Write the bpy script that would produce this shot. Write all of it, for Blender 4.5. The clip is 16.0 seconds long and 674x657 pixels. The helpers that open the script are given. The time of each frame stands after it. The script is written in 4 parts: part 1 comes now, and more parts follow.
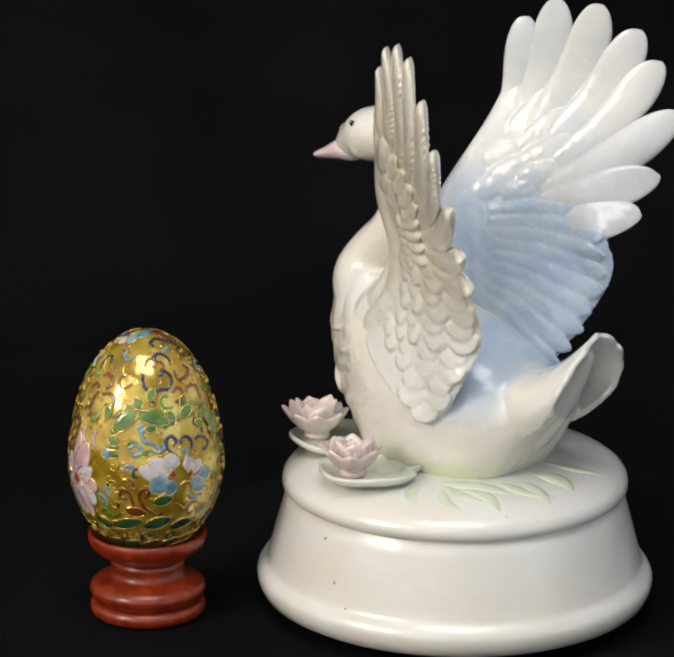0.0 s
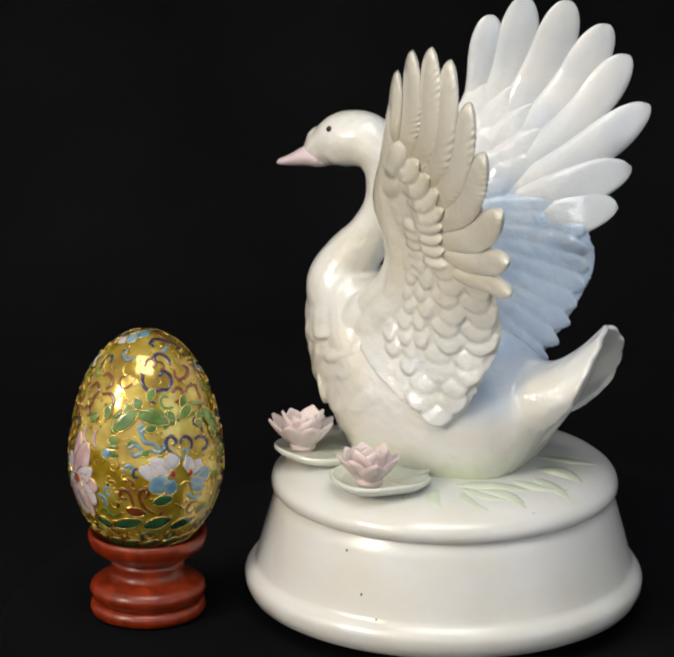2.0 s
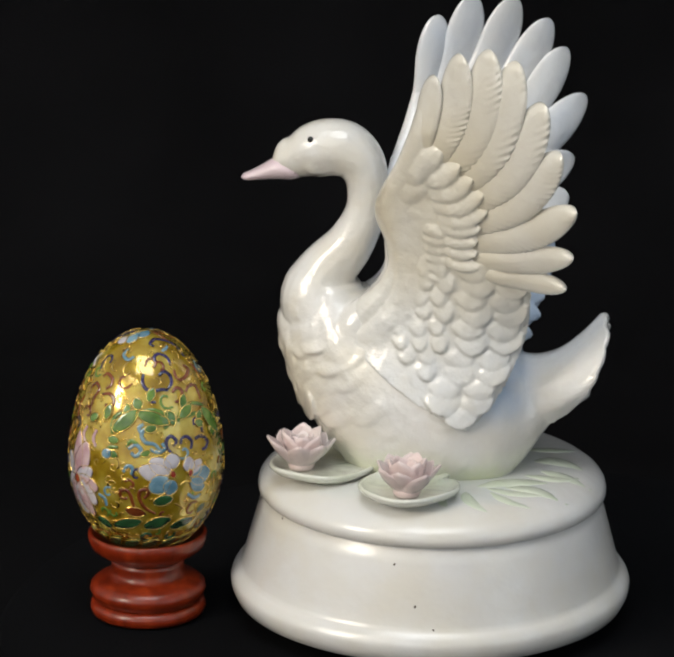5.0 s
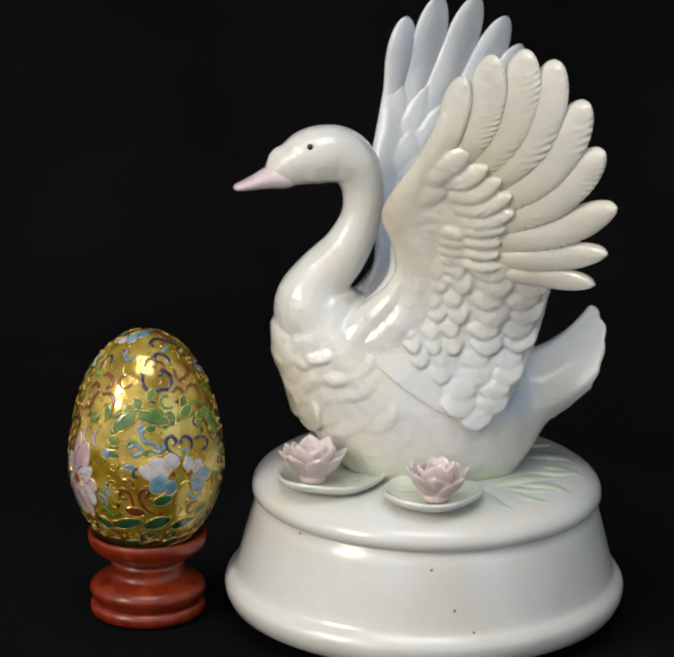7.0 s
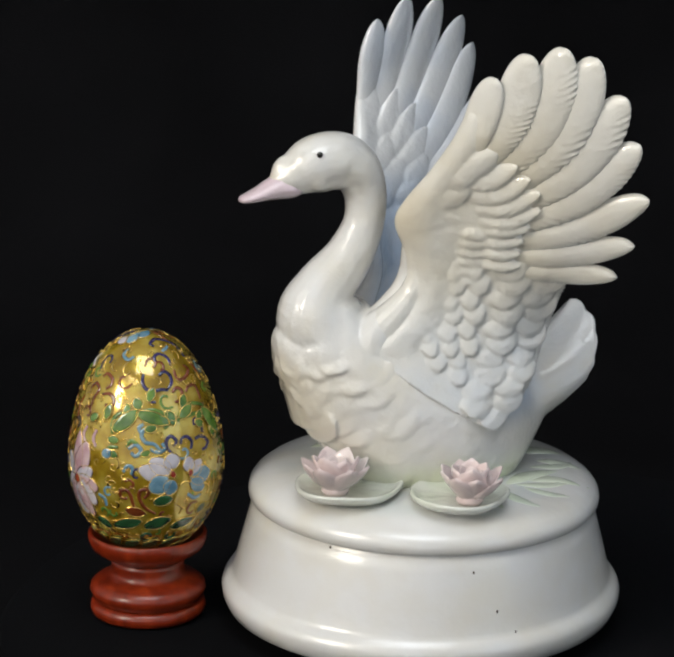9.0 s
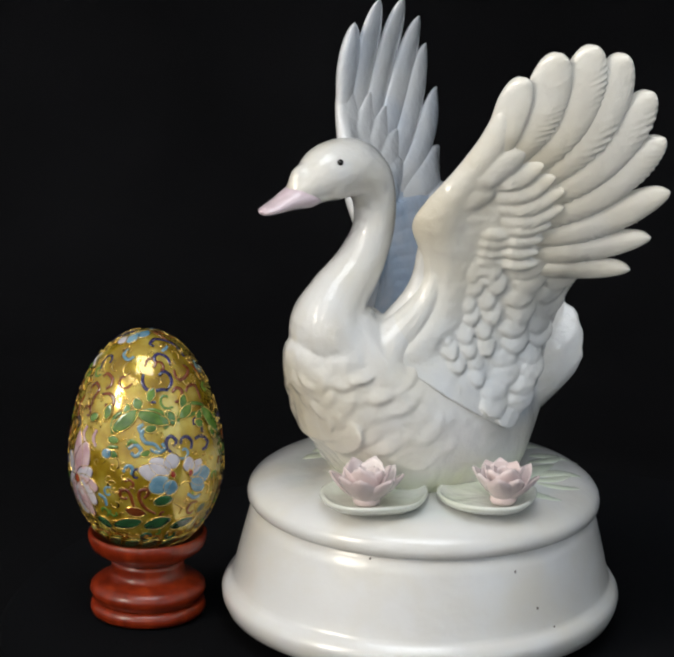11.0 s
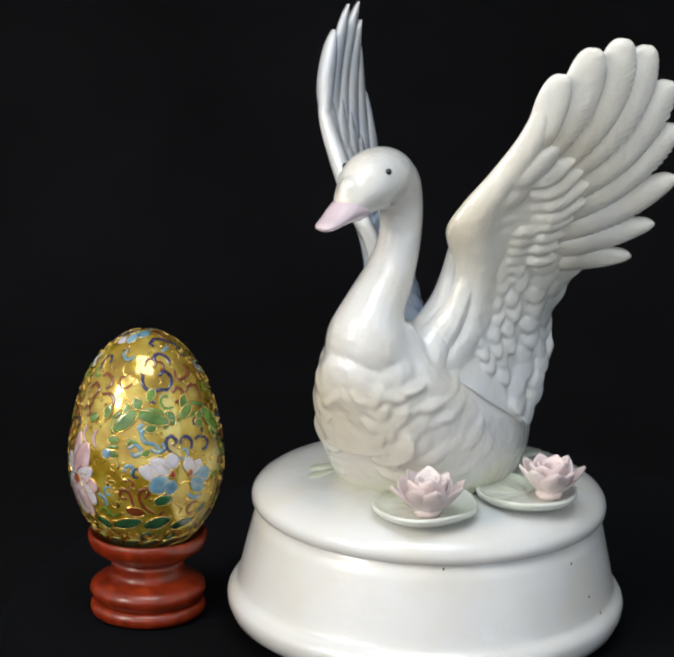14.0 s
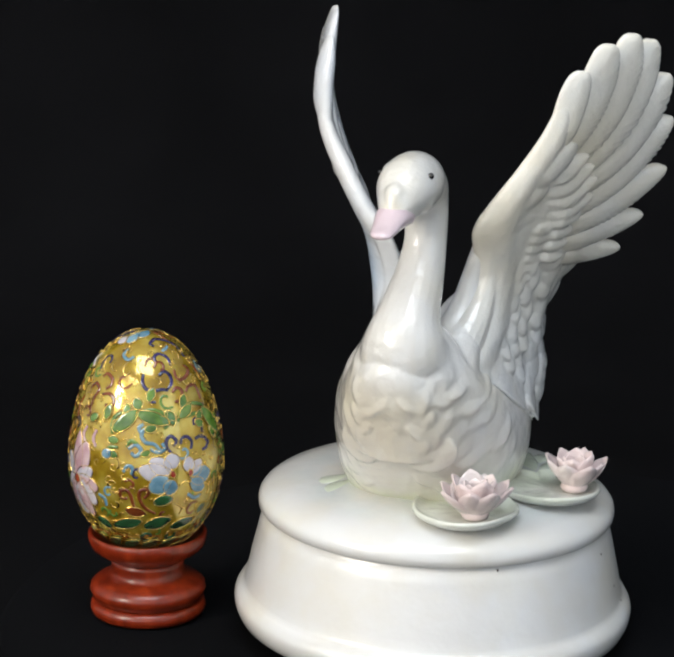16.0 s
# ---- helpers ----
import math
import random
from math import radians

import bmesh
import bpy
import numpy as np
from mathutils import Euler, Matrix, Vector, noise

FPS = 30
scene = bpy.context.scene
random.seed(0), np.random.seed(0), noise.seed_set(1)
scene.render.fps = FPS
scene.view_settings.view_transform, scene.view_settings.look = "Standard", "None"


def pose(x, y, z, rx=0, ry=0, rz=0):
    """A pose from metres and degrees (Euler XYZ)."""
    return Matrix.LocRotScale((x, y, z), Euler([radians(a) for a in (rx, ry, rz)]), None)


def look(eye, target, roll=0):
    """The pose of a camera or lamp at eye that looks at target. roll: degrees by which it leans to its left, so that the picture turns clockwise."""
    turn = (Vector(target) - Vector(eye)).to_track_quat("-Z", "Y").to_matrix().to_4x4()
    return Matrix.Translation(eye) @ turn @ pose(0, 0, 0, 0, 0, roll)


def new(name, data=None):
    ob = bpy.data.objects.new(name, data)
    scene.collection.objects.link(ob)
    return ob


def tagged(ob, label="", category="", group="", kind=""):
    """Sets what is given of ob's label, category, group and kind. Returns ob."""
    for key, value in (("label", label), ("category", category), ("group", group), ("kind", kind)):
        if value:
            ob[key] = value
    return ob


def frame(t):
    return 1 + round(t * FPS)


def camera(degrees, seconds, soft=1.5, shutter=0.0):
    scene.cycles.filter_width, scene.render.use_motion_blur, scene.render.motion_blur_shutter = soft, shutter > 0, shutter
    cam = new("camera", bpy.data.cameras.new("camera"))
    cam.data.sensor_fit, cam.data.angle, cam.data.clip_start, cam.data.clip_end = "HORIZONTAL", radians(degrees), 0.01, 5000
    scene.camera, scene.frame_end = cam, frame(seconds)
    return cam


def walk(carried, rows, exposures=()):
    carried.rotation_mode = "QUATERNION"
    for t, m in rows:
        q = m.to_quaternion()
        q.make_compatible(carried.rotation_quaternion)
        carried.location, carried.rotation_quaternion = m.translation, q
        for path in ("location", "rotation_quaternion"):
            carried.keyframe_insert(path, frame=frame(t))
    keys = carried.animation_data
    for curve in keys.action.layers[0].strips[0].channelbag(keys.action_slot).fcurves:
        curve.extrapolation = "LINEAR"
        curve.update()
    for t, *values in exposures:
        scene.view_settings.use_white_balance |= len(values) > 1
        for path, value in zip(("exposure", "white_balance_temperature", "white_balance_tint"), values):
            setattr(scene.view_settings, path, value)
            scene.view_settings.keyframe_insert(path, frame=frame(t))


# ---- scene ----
from mathutils.bvhtree import BVHTree

cam = camera(15.418, 16.0, soft=2.6)
EYE = Vector((0.0, -0.67886, 0.25700))
YAW, PITCH = radians(-3.2835), radians(14.9135)
AIM = EYE + Vector((math.sin(YAW) * math.cos(PITCH), math.cos(YAW) * math.cos(PITCH), -math.sin(PITCH)))
walk(cam, [(0.0, look(EYE, AIM, 0.505)), (16.0, look(EYE, AIM, 0.505))],
     exposures=[(0.0, 0.02, 6720, 10), (4.0, -0.15, 6600, 10), (8.5, -0.22, 6350, 10), (11.5, -0.15, 6280, 10), (13.5, 0.07, 6190, 10), (16.0, 0.20, 6200, 10)])

# ---- world and lights ----
world = bpy.data.worlds.new("room_air")
scene.world = world
world.use_nodes = True
world.node_tree.nodes["Background"].inputs[0].default_value = (0.6, 0.7, 0.85, 1)
world.node_tree.nodes["Background"].inputs[1].default_value = 0.12


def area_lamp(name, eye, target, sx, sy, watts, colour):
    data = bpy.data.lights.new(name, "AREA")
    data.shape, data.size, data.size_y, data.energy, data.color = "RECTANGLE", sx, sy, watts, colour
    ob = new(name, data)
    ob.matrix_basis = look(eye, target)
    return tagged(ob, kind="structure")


area_lamp("west_window_light", (-1.12, -1.00, 0.80), (0, 0, 0.06), 0.40, 0.48, 12.2, (1.0, 0.90, 0.74))
area_lamp("ceiling_lamp_cool", (0.0, -0.68, 1.50), (0, 0, 0.06), 0.90, 0.70, 10, (0.93, 0.97, 1.0))
# added fill: lights the unseen south wall so its bounce reaches the swan's front
area_lamp("wall_bounce_fill", (-0.7, -1.4, 1.60), (-1.5, -2.8, 0.30), 0.7, 0.4, 46, (1.0, 0.96, 0.90))
# broad cool fill added from the right, not a window of the room
area_lamp("east_cool_fill", (2.05, -1.3, 0.6), (0, 0, 0.08), 2.2, 2.0, 11, (0.68, 0.84, 1.0))


# ---- materials ----
def material(name, colour, rough=0.5, metal=0.0, coat=0.0, spec=0.5):
    m = bpy.data.materials.new(name)
    m.use_nodes = True
    p = m.node_tree.nodes["Principled BSDF"]
    p.inputs["Base Color"].default_value = (*colour, 1)
    p.inputs["Roughness"].default_value = rough
    p.inputs["Metallic"].default_value = metal
    p.inputs["Coat Weight"].default_value = coat
    p.inputs["Coat Roughness"].default_value = 0.06
    p.inputs["Specular IOR Level"].default_value = spec
    return m, m.node_tree, p


def link(tree, a, b):
    tree.links.new(a, b)


def noise_node(tree, scale, detail=3.0, coords="Object"):
    tc = tree.nodes.new("ShaderNodeTexCoord")
    n = tree.nodes.new("ShaderNodeTexNoise")
    n.inputs["Scale"].default_value, n.inputs["Detail"].default_value = scale, detail
    link(tree, tc.outputs[coords], n.inputs["Vector"])
    return n


def ramp(tree, fac, stops):
    r = tree.nodes.new("ShaderNodeValToRGB")
    r.color_ramp.elements[0].position, r.color_ramp.elements[0].color = stops[0][0], (*stops[0][1], 1)
    r.color_ramp.elements[1].position, r.color_ramp.elements[1].color = stops[-1][0], (*stops[-1][1], 1)
    for pos, col in stops[1:-1]:
        e = r.color_ramp.elements.new(pos)
        e.color = (*col, 1)
    link(tree, fac, r.inputs[0])
    return r


def mix(tree, fac, a, b):
    n = tree.nodes.new("ShaderNodeMix")
    n.data_type = "RGBA"
    for sock, val in ((n.inputs[0], fac), (n.inputs[6], a), (n.inputs[7], b)):
        if isinstance(val, (int, float)):
            sock.default_value = val
        elif isinstance(val, tuple):
            sock.default_value = (*val, 1)
        else:
            link(tree, val, sock)
    return n.outputs[2]


def bump(tree, p, height, strength, dist):
    b = tree.nodes.new("ShaderNodeBump")
    b.inputs["Strength"].default_value, b.inputs["Distance"].default_value = strength, dist
    link(tree, height, b.inputs["Height"])
    link(tree, b.outputs[0], p.inputs["Normal"])
    return b


def region(tree, terms):
    """A soft brushed-on region: for each (axis, a, b), in metres along the axis, nothing at a and full at b."""
    n = noise_node(tree, 120, 3)
    out = ramp(tree, n.outputs[0], [(0.3, (0.6, 0.6, 0.6)), (0.6, (1, 1, 1))]).outputs[0]
    tc = tree.nodes.new("ShaderNodeTexCoord")
    for axis, a, b in terms:
        dot = tree.nodes.new("ShaderNodeVectorMath")
        dot.operation = "DOT_PRODUCT"
        dot.inputs[1].default_value = axis
        link(tree, tc.outputs["Object"], dot.inputs[0])
        mr = tree.nodes.new("ShaderNodeMapRange")
        mr.interpolation_type = "SMOOTHSTEP"
        mr.inputs[1].default_value, mr.inputs[2].default_value = min(a, b), max(a, b)
        mr.inputs[3].default_value, mr.inputs[4].default_value = (0.0, 1.0) if b > a else (1.0, 0.0)
        link(tree, dot.outputs["Value"], mr.inputs[0])
        mul = tree.nodes.new("ShaderNodeMath")
        mul.operation = "MULTIPLY"
        link(tree, out, mul.inputs[0])
        link(tree, mr.outputs[0], mul.inputs[1])
        out = mul.outputs[0]
    return out


UPWARD, FORWARD = (0, 0, 1), (-0.974, -0.225, 0)
BLUE_PAINT = (0.42, 0.53, 0.69)


def porcelain(name, base, tint, tint_amount=0.5, rough=0.2, wash=None, relief=230, strength=0.34, patchy=0.1, paint=None, gloss=0.05):
    """White glazed porcelain with cloudy glaze tints; wash: colour painted up to a height near the water line."""
    m, tree, p = material(name, base, rough + 0.1, 0, 1.0)
    n = noise_node(tree, 55, 3)
    r = ramp(tree, n.outputs[0], [(0.40, (0, 0, 0)), (0.72, (tint_amount,) * 3)])
    col = mix(tree, r.outputs[0], base, tint)
    if wash:
        tc = tree.nodes.new("ShaderNodeTexCoord")
        sep = tree.nodes.new("ShaderNodeSeparateXYZ")
        link(tree, tc.outputs["Object"], sep.inputs[0])
        mr = tree.nodes.new("ShaderNodeMapRange")
        mr.inputs[1].default_value, mr.inputs[2].default_value = wash[1], wash[2]
        mr.inputs[3].default_value, mr.inputs[4].default_value = 1.0, 0.0
        link(tree, sep.outputs[2], mr.inputs[0])
        mul = tree.nodes.new("ShaderNodeMath")
        mul.operation = "MULTIPLY"
        n2 = noise_node(tree, 90, 4)
        r2 = ramp(tree, n2.outputs[0], [(0.35, (patchy,) * 3), (0.65, (0.95, 0.95, 0.95))])
        link(tree, mr.outputs[0], mul.inputs[0])
        link(tree, r2.outputs[0], mul.inputs[1])
        col = mix(tree, mul.outputs[0], col, wash[0])
    for hue, terms in paint or ():
        col = mix(tree, region(tree, terms), col, hue)
    link(tree, col, p.inputs["Base Color"])
    f = noise_node(tree, relief, 3)
    b = bump(tree, p, f.outputs[0], strength, 0.0015)
    link(tree, b.outputs[0], p.inputs["Coat Normal"])
    p.inputs["Coat Roughness"].default_value = gloss
    return m


WHITE = (0.735, 0.73, 0.715)
M_BODY = porcelain("white_glazed_porcelain", WHITE, (0.73, 0.67, 0.53), 0.55, 0.2, ((0.60, 0.66, 0.40), 0.036, 0.046), relief=300, strength=0.26,
                   paint=((BLUE_PAINT, ((FORWARD, 0.012, 0.0), (FORWARD, -0.020, -0.010), (UPWARD, 0.050, 0.062))),
                          ((0.69, 0.61, 0.45), ((FORWARD, 0.056, 0.061), (UPWARD, 0.114, 0.119))),
                          ((0.72, 0.665, 0.55), ((FORWARD, 0.030, 0.056), (UPWARD, 0.080, 0.066)))))
M_WING = porcelain("cream_tinted_porcelain", (0.755, 0.73, 0.66), (0.71, 0.645, 0.50), 0.6, 0.18, ((0.69, 0.71, 0.73), 0.070, 0.100), 320, 0.30, 0.5,
                   paint=(((0.705, 0.645, 0.515), ((FORWARD, 0.017, 0.027), (UPWARD, 0.100, 0.110), (UPWARD, 0.128, 0.118))),))
M_FEATHER = porcelain("white_feather_porcelain", (0.765, 0.745, 0.685), (0.72, 0.665, 0.54), 0.5, 0.2, relief=280, strength=0.25,
                      paint=(((0.70, 0.64, 0.50), ((FORWARD, -0.016, 0.006), (UPWARD, 0.150, 0.128))),))
M_BLUE = porcelain("pale_blue_glaze", (0.73, 0.735, 0.74), (0.62, 0.67, 0.74), 0.4, 0.15, relief=220, strength=0.4, paint=((BLUE_PAINT, ((FORWARD, 0.030, 0.020), (UPWARD, 0.122, 0.106))),))
M_BLUEWHITE = porcelain("blue_white_glaze", (0.73, 0.735, 0.74), (0.54, 0.61, 0.73), 0.55, 0.15, relief=240, strength=0.25)
M_BASE = porcelain("base_porcelain", (0.735, 0.735, 0.73), (0.70, 0.665, 0.58), 0.7, 0.18, ((0.57, 0.64, 0.64), 0.0375, 0.0345), 120, 0.16, 0.0, gloss=0.24)
M_PAD = porcelain("lily_pad_glaze", (0.71, 0.725, 0.665), (0.54, 0.60, 0.44), 0.7, 0.2)
M_LEAF = porcelain("green_leaf_glaze", (0.64, 0.69, 0.58), (0.46, 0.55, 0.40), 0.8, 0.22)
M_PINK = porcelain("pink_petal_bisque", (0.75, 0.62, 0.61), (0.80, 0.75, 0.73), 0.9, 0.35)
M_BEAK = porcelain("pink_beak_glaze", (0.68, 0.54, 0.60), (0.72, 0.62, 0.65), 0.6, 0.25)
M_EYE = material("black_eye_glaze", (0.008, 0.007, 0.006), 0.1, 0, 0.6)[0]
M_SPECK = material("iron_speck", (0.10, 0.08, 0.06), 0.5)[0]


def cloth(name, colour, scale):
    m, tree, p = material(name, colour, 0.95, 0, 0, 0.04)
    n = noise_node(tree, 9, 4)
    r = ramp(tree, n.outputs[0], [(0.3, tuple(c * 0.7 for c in colour)), (0.75, tuple(c * 1.4 for c in colour))])
    link(tree, r.outputs[0], p.inputs["Base Color"])
    w = noise_node(tree, scale, 2)
    bump(tree, p, w.outputs[0], 0.3, 0.0005)
    return m


M_CLOTH = cloth("black_velvet", (0.0042, 0.0042, 0.0048), 1500)
M_DISC = cloth("black_felt", (0.0042, 0.0044, 0.0052), 1200)
M_WALL = material("room_paint", (0.74, 0.74, 0.74), 0.9)[0]


def wood():
    m, tree, p = material("red_varnished_wood", (0.30, 0.05, 0.022), 0.30, 0, 0.22)
    tc = tree.nodes.new("ShaderNodeTexCoord")
    mp = tree.nodes.new("ShaderNodeMapping")
    mp.inputs["Scale"].default_value = (260, 260, 30)
    link(tree, tc.outputs["Object"], mp.inputs[0])
    n = tree.nodes.new("ShaderNodeTexNoise")
    n.inputs["Scale"].default_value, n.inputs["Detail"].default_value = 1.0, 5
    link(tree, mp.outputs[0], n.inputs["Vector"])
    r = ramp(tree, n.outputs[0], [(0.3, (0.12, 0.011, 0.002)), (0.55, (0.21, 0.021, 0.004)), (0.8, (0.33, 0.045, 0.008))])
    link(tree, r.outputs[0], p.inputs["Base Color"])
    bump(tree, p, n.outputs[0], 0.15, 0.0003)
    return m


M_WOOD = wood()


def gold():
    m, tree, p = material("gilt_enamel_ground", (0.62, 0.48, 0.06), 0.16, 0.5, 1.0)
    n = noise_node(tree, 130, 4)
    r = ramp(tree, n.outputs[0], [(0.32, (0.30, 0.17, 0.008)), (0.5, (0.50, 0.34, 0.02)), (0.72, (0.74, 0.62, 0.12))])
    link(tree, r.outputs[0], p.inputs["Base Color"])
    p.inputs["Coat IOR"].default_value = 1.75
    p.inputs["Coat Roughness"].default_value = 0.03
    f = noise_node(tree, 500, 3)
    bump(tree, p, f.outputs[0], 0.10, 0.0005)
    return m


M_GOLD = gold()
M_WIRE = material("gold_wire", (0.85, 0.60, 0.18), 0.2, 1.0)[0]


def enamel(name, a, b):
    m, tree, p = material(name, a, 0.14, 0, 1.0)
    p.inputs["Coat IOR"].default_value = 1.5
    n = noise_node(tree, 260, 2)
    r = ramp(tree, n.outputs[0], [(0.35, a), (0.7, b)])
    link(tree, r.outputs[0], p.inputs["Base Color"])
    return m


ENAMEL = {
    "navy": enamel("navy_enamel", (0.012, 0.010, 0.05), (0.03, 0.02, 0.10)),
    "rust": enamel("rust_enamel", (0.12, 0.026, 0.008), (0.22, 0.055, 0.015)),
    "green": enamel("green_enamel", (0.05, 0.13, 0.015), (0.15, 0.27, 0.045)),
    "dark_green": enamel("dark_green_enamel", (0.02, 0.06, 0.025), (0.03, 0.11, 0.04)),
    "blue": enamel("light_blue_enamel", (0.09, 0.21, 0.30), (0.22, 0.36, 0.44)),
    "white": enamel("white_enamel", (0.42, 0.41, 0.49), (0.60, 0.56, 0.60)),
    "pink": enamel("pink_enamel", (0.46, 0.27, 0.31), (0.62, 0.47, 0.48)),
    "red": enamel("red_enamel", (0.22, 0.02, 0.015), (0.34, 0.04, 0.02)),
}


# ---- mesh helpers ----
def smooth(bm):
    for f in bm.faces:
        f.smooth = True


def part(name, bm, mat, parent, label=""):
    bmesh.ops.recalc_face_normals(bm, faces=bm.faces)
    smooth(bm)
    me = bpy.data.meshes.new(name)
    bm.to_mesh(me)
    bm.free()
    me.materials.append(mat)
    ob = new(name, me)
    ob.parent = parent
    if label:
        ob["label"] = label
    return ob


def rings_mesh(bm, rings, cap=True, closed=True):
    """Skin a row of rings of equal length."""
    rows = [[bm.verts.new(p) for p in ring] for ring in rings]
    n = len(rows[0])
    for a, b in zip(rows, rows[1:]):
        for i in range(n if closed else n - 1):
            j = (i + 1) % n
            bm.faces.new((a[i], a[j], b[j], b[i]))
    if cap:
        bm.faces.new(rows[0][::-1])
        bm.faces.new(rows[-1])
    return bm


def lathe(profile, n=72, squash=None, centre=(0, 0)):
    bm = bmesh.new()
    rings = []
    for r, z in profile:
        ring = []
        for i in range(n):
            a = 2 * math.pi * i / n
            k = 1 + (squash(a, z) if squash else 0)
            ring.append((centre[0] + r * k * math.cos(a), centre[1] + r * k * math.sin(a), z))
        rings.append(ring)
    return rings_mesh(bm, rings)


def spline(pts, n):
    """n points along a Catmull-Rom curve through pts (tuples of any length)."""
    p = [np.array(q, float) for q in pts]
    p = [2 * p[0] - p[1]] + p + [2 * p[-1] - p[-2]]
    out = []
    m = len(p) - 3
    for i in range(n):
        u = i / (n - 1) * m
        k = min(int(u), m - 1)
        t = u - k
        a, b, c, d = p[k:k + 4]
        out.append(0.5 * (2 * b + (c - a) * t + (2 * a - 5 * b + 4 * c - d) * t * t + (3 * b - a - 3 * c + d) * t ** 3))
    return out


def tube(bm, pts, radii, n=8, flat=1.0, up=Vector((0, 0, 1))):
    rings = []
    for i, p in enumerate(pts):
        d = (Vector(pts[min(i + 1, len(pts) - 1)]) - Vector(pts[max(i - 1, 0)])).normalized()
        s = d.cross(up)
        s = s.normalized() if s.length > 1e-6 else Vector((1, 0, 0))
        t = s.cross(d)
        rings.append([Vector(p) + float(radii[i]) * (math.cos(2 * math.pi * k / n) * s + flat * math.sin(2 * math.pi * k / n) * t) for k in range(n)])
    rings_mesh(bm, rings)


# ---- the room round the table ----
def box(name, lo, hi, mat, label="", category=""):
    bm = bmesh.new()
    bmesh.ops.create_cube(bm, size=1)
    for v in bm.verts:
        v.co = [lo[k] + (v.co[k] + 0.5) * (hi[k] - lo[k]) for k in range(3)]
    ob = part(name, bm, mat, None)
    for f in ob.data.polygons:
        f.use_smooth = False
    return tagged(ob, label, category, kind="structure")


TABLE_Z = -0.024
box("floor", (-2.2, -2.6, -0.86), (2.2, 1.6, -0.80), M_WALL, "plain grey floor under the table", "floor")
box("ceiling", (-2.2, -2.6, 1.70), (2.2, 1.6, 1.76), M_WALL, "plain pale ceiling over the table", "ceiling")
box("wall_north", (-2.2, 1.6, -0.86), (2.2, 1.66, 1.76), M_WALL, "plain pale wall behind the black backdrop", "wall")
box("wall_south", (-2.2, -2.66, -0.86), (2.2, -2.6, 1.76), M_WALL, "plain pale wall of the room", "wall")
box("wall_west", (-2.26, -2.66, -0.86), (-2.2, 1.66, 1.76), M_WALL, "plain pale wall of the room", "wall")
box("wall_east", (2.2, -2.66, -0.86), (2.26, 1.66, 1.76), M_WALL, "plain pale wall of the room", "wall")


def drape():
    """Black cloth: flat over the table, rising in a soft curve behind as the backdrop."""
    prof = [(-0.34, TABLE_Z - 0.75), (-0.34, TABLE_Z - 0.01), (-0.33, TABLE_Z)]
    prof += [(-0.33 + 0.63 * k / 8, TABLE_Z) for k in range(1, 9)]
    prof += [(0.30 + 0.15 * math.sin(a), TABLE_Z + 0.15 * (1 - math.cos(a))) for a in [math.pi / 2 * k / 8 for k in range(1, 9)]]
    prof += [(0.45, TABLE_Z + 0.15 + 0.75 * k / 6) for k in range(1, 7)]
    bm = bmesh.new()
    rows = []
    for i in range(49):
        x = -0.75 + 1.5 * i / 48
        rows.append([Vector((x, y + (0.006 * math.sin(19 * x + 3 * z) * min(1, max(0, z - TABLE_Z) * 4)), z)) for y, z in prof])
    rings_mesh(bm, rows, cap=False, closed=False)
    ob = part("backdrop", bm, M_CLOTH, None)
    sol = ob.modifiers.new("thick", "SOLIDIFY")
    sol.thickness, sol.offset = 0.0015, -1
    return tagged(ob, "black velvet cloth draped over table and backdrop", "backdrop", kind="structure")


drape()
box("table", (-0.73, -0.32, TABLE_Z - 0.05), (0.73, 0.40, TABLE_Z - 0.004), M_WALL, "plain table under the black cloth", "table")

DISC_Z = -0.010
disc = new("display_disc")
disc.location = (0.010, 0, TABLE_Z)
part("disc_body", lathe([(0.001, 0.0004), (0.1450, 0.0004), (0.1465, 0.002), (0.147, 0.006), (0.1465, 0.0115), (0.145, 0.0125), (0.001, 0.0125)], 128), M_DISC, disc)
part("felt_top", lathe([(0.001, 0.0124), (0.1440, 0.0124), (0.1448, 0.0129), (0.1446, 0.0136), (0.1436, DISC_Z - TABLE_Z), (0.001, DISC_Z - TABLE_Z)], 128), M_DISC, disc, "black felt cover")
tagged(disc, "round black felt-covered display disc on black cloth", "display stand")

# ---- the turning swan music box; lengths of the bird in millimetres ----
FWD, LEFT, ORIGIN = Vector((-0.974, -0.225, 0)), Vector((0.225, -0.974, 0)), Vector((0.005, 0.0034, 0))


def B(f, l, z):
    """Bird space (forward, left, up, in mm) to the figurine's space."""
    return ORIGIN + (FWD * float(f) + LEFT * float(l) + Vector((0, 0, float(z)))) * 0.001


figurine = new("swan_music_box")
tagged(figurine, "white porcelain swan music box with raised wings on round base", "figurine")

BASE_C = Vector((-0.01348, 0.00453, 0.0))
BASE_M = Matrix.Translation(BASE_C) @ Vector((0, 0, 1)).rotation_difference(Vector((0.0084, -0.0190, 1))).to_matrix().to_4x4()


def oval(a, z):
    k = max(0.0, min(1.0, 1 - z / 0.03))
    return k * (0.00726 * math.cos(2 * a) + 0.01394 * math.sin(2 * a))


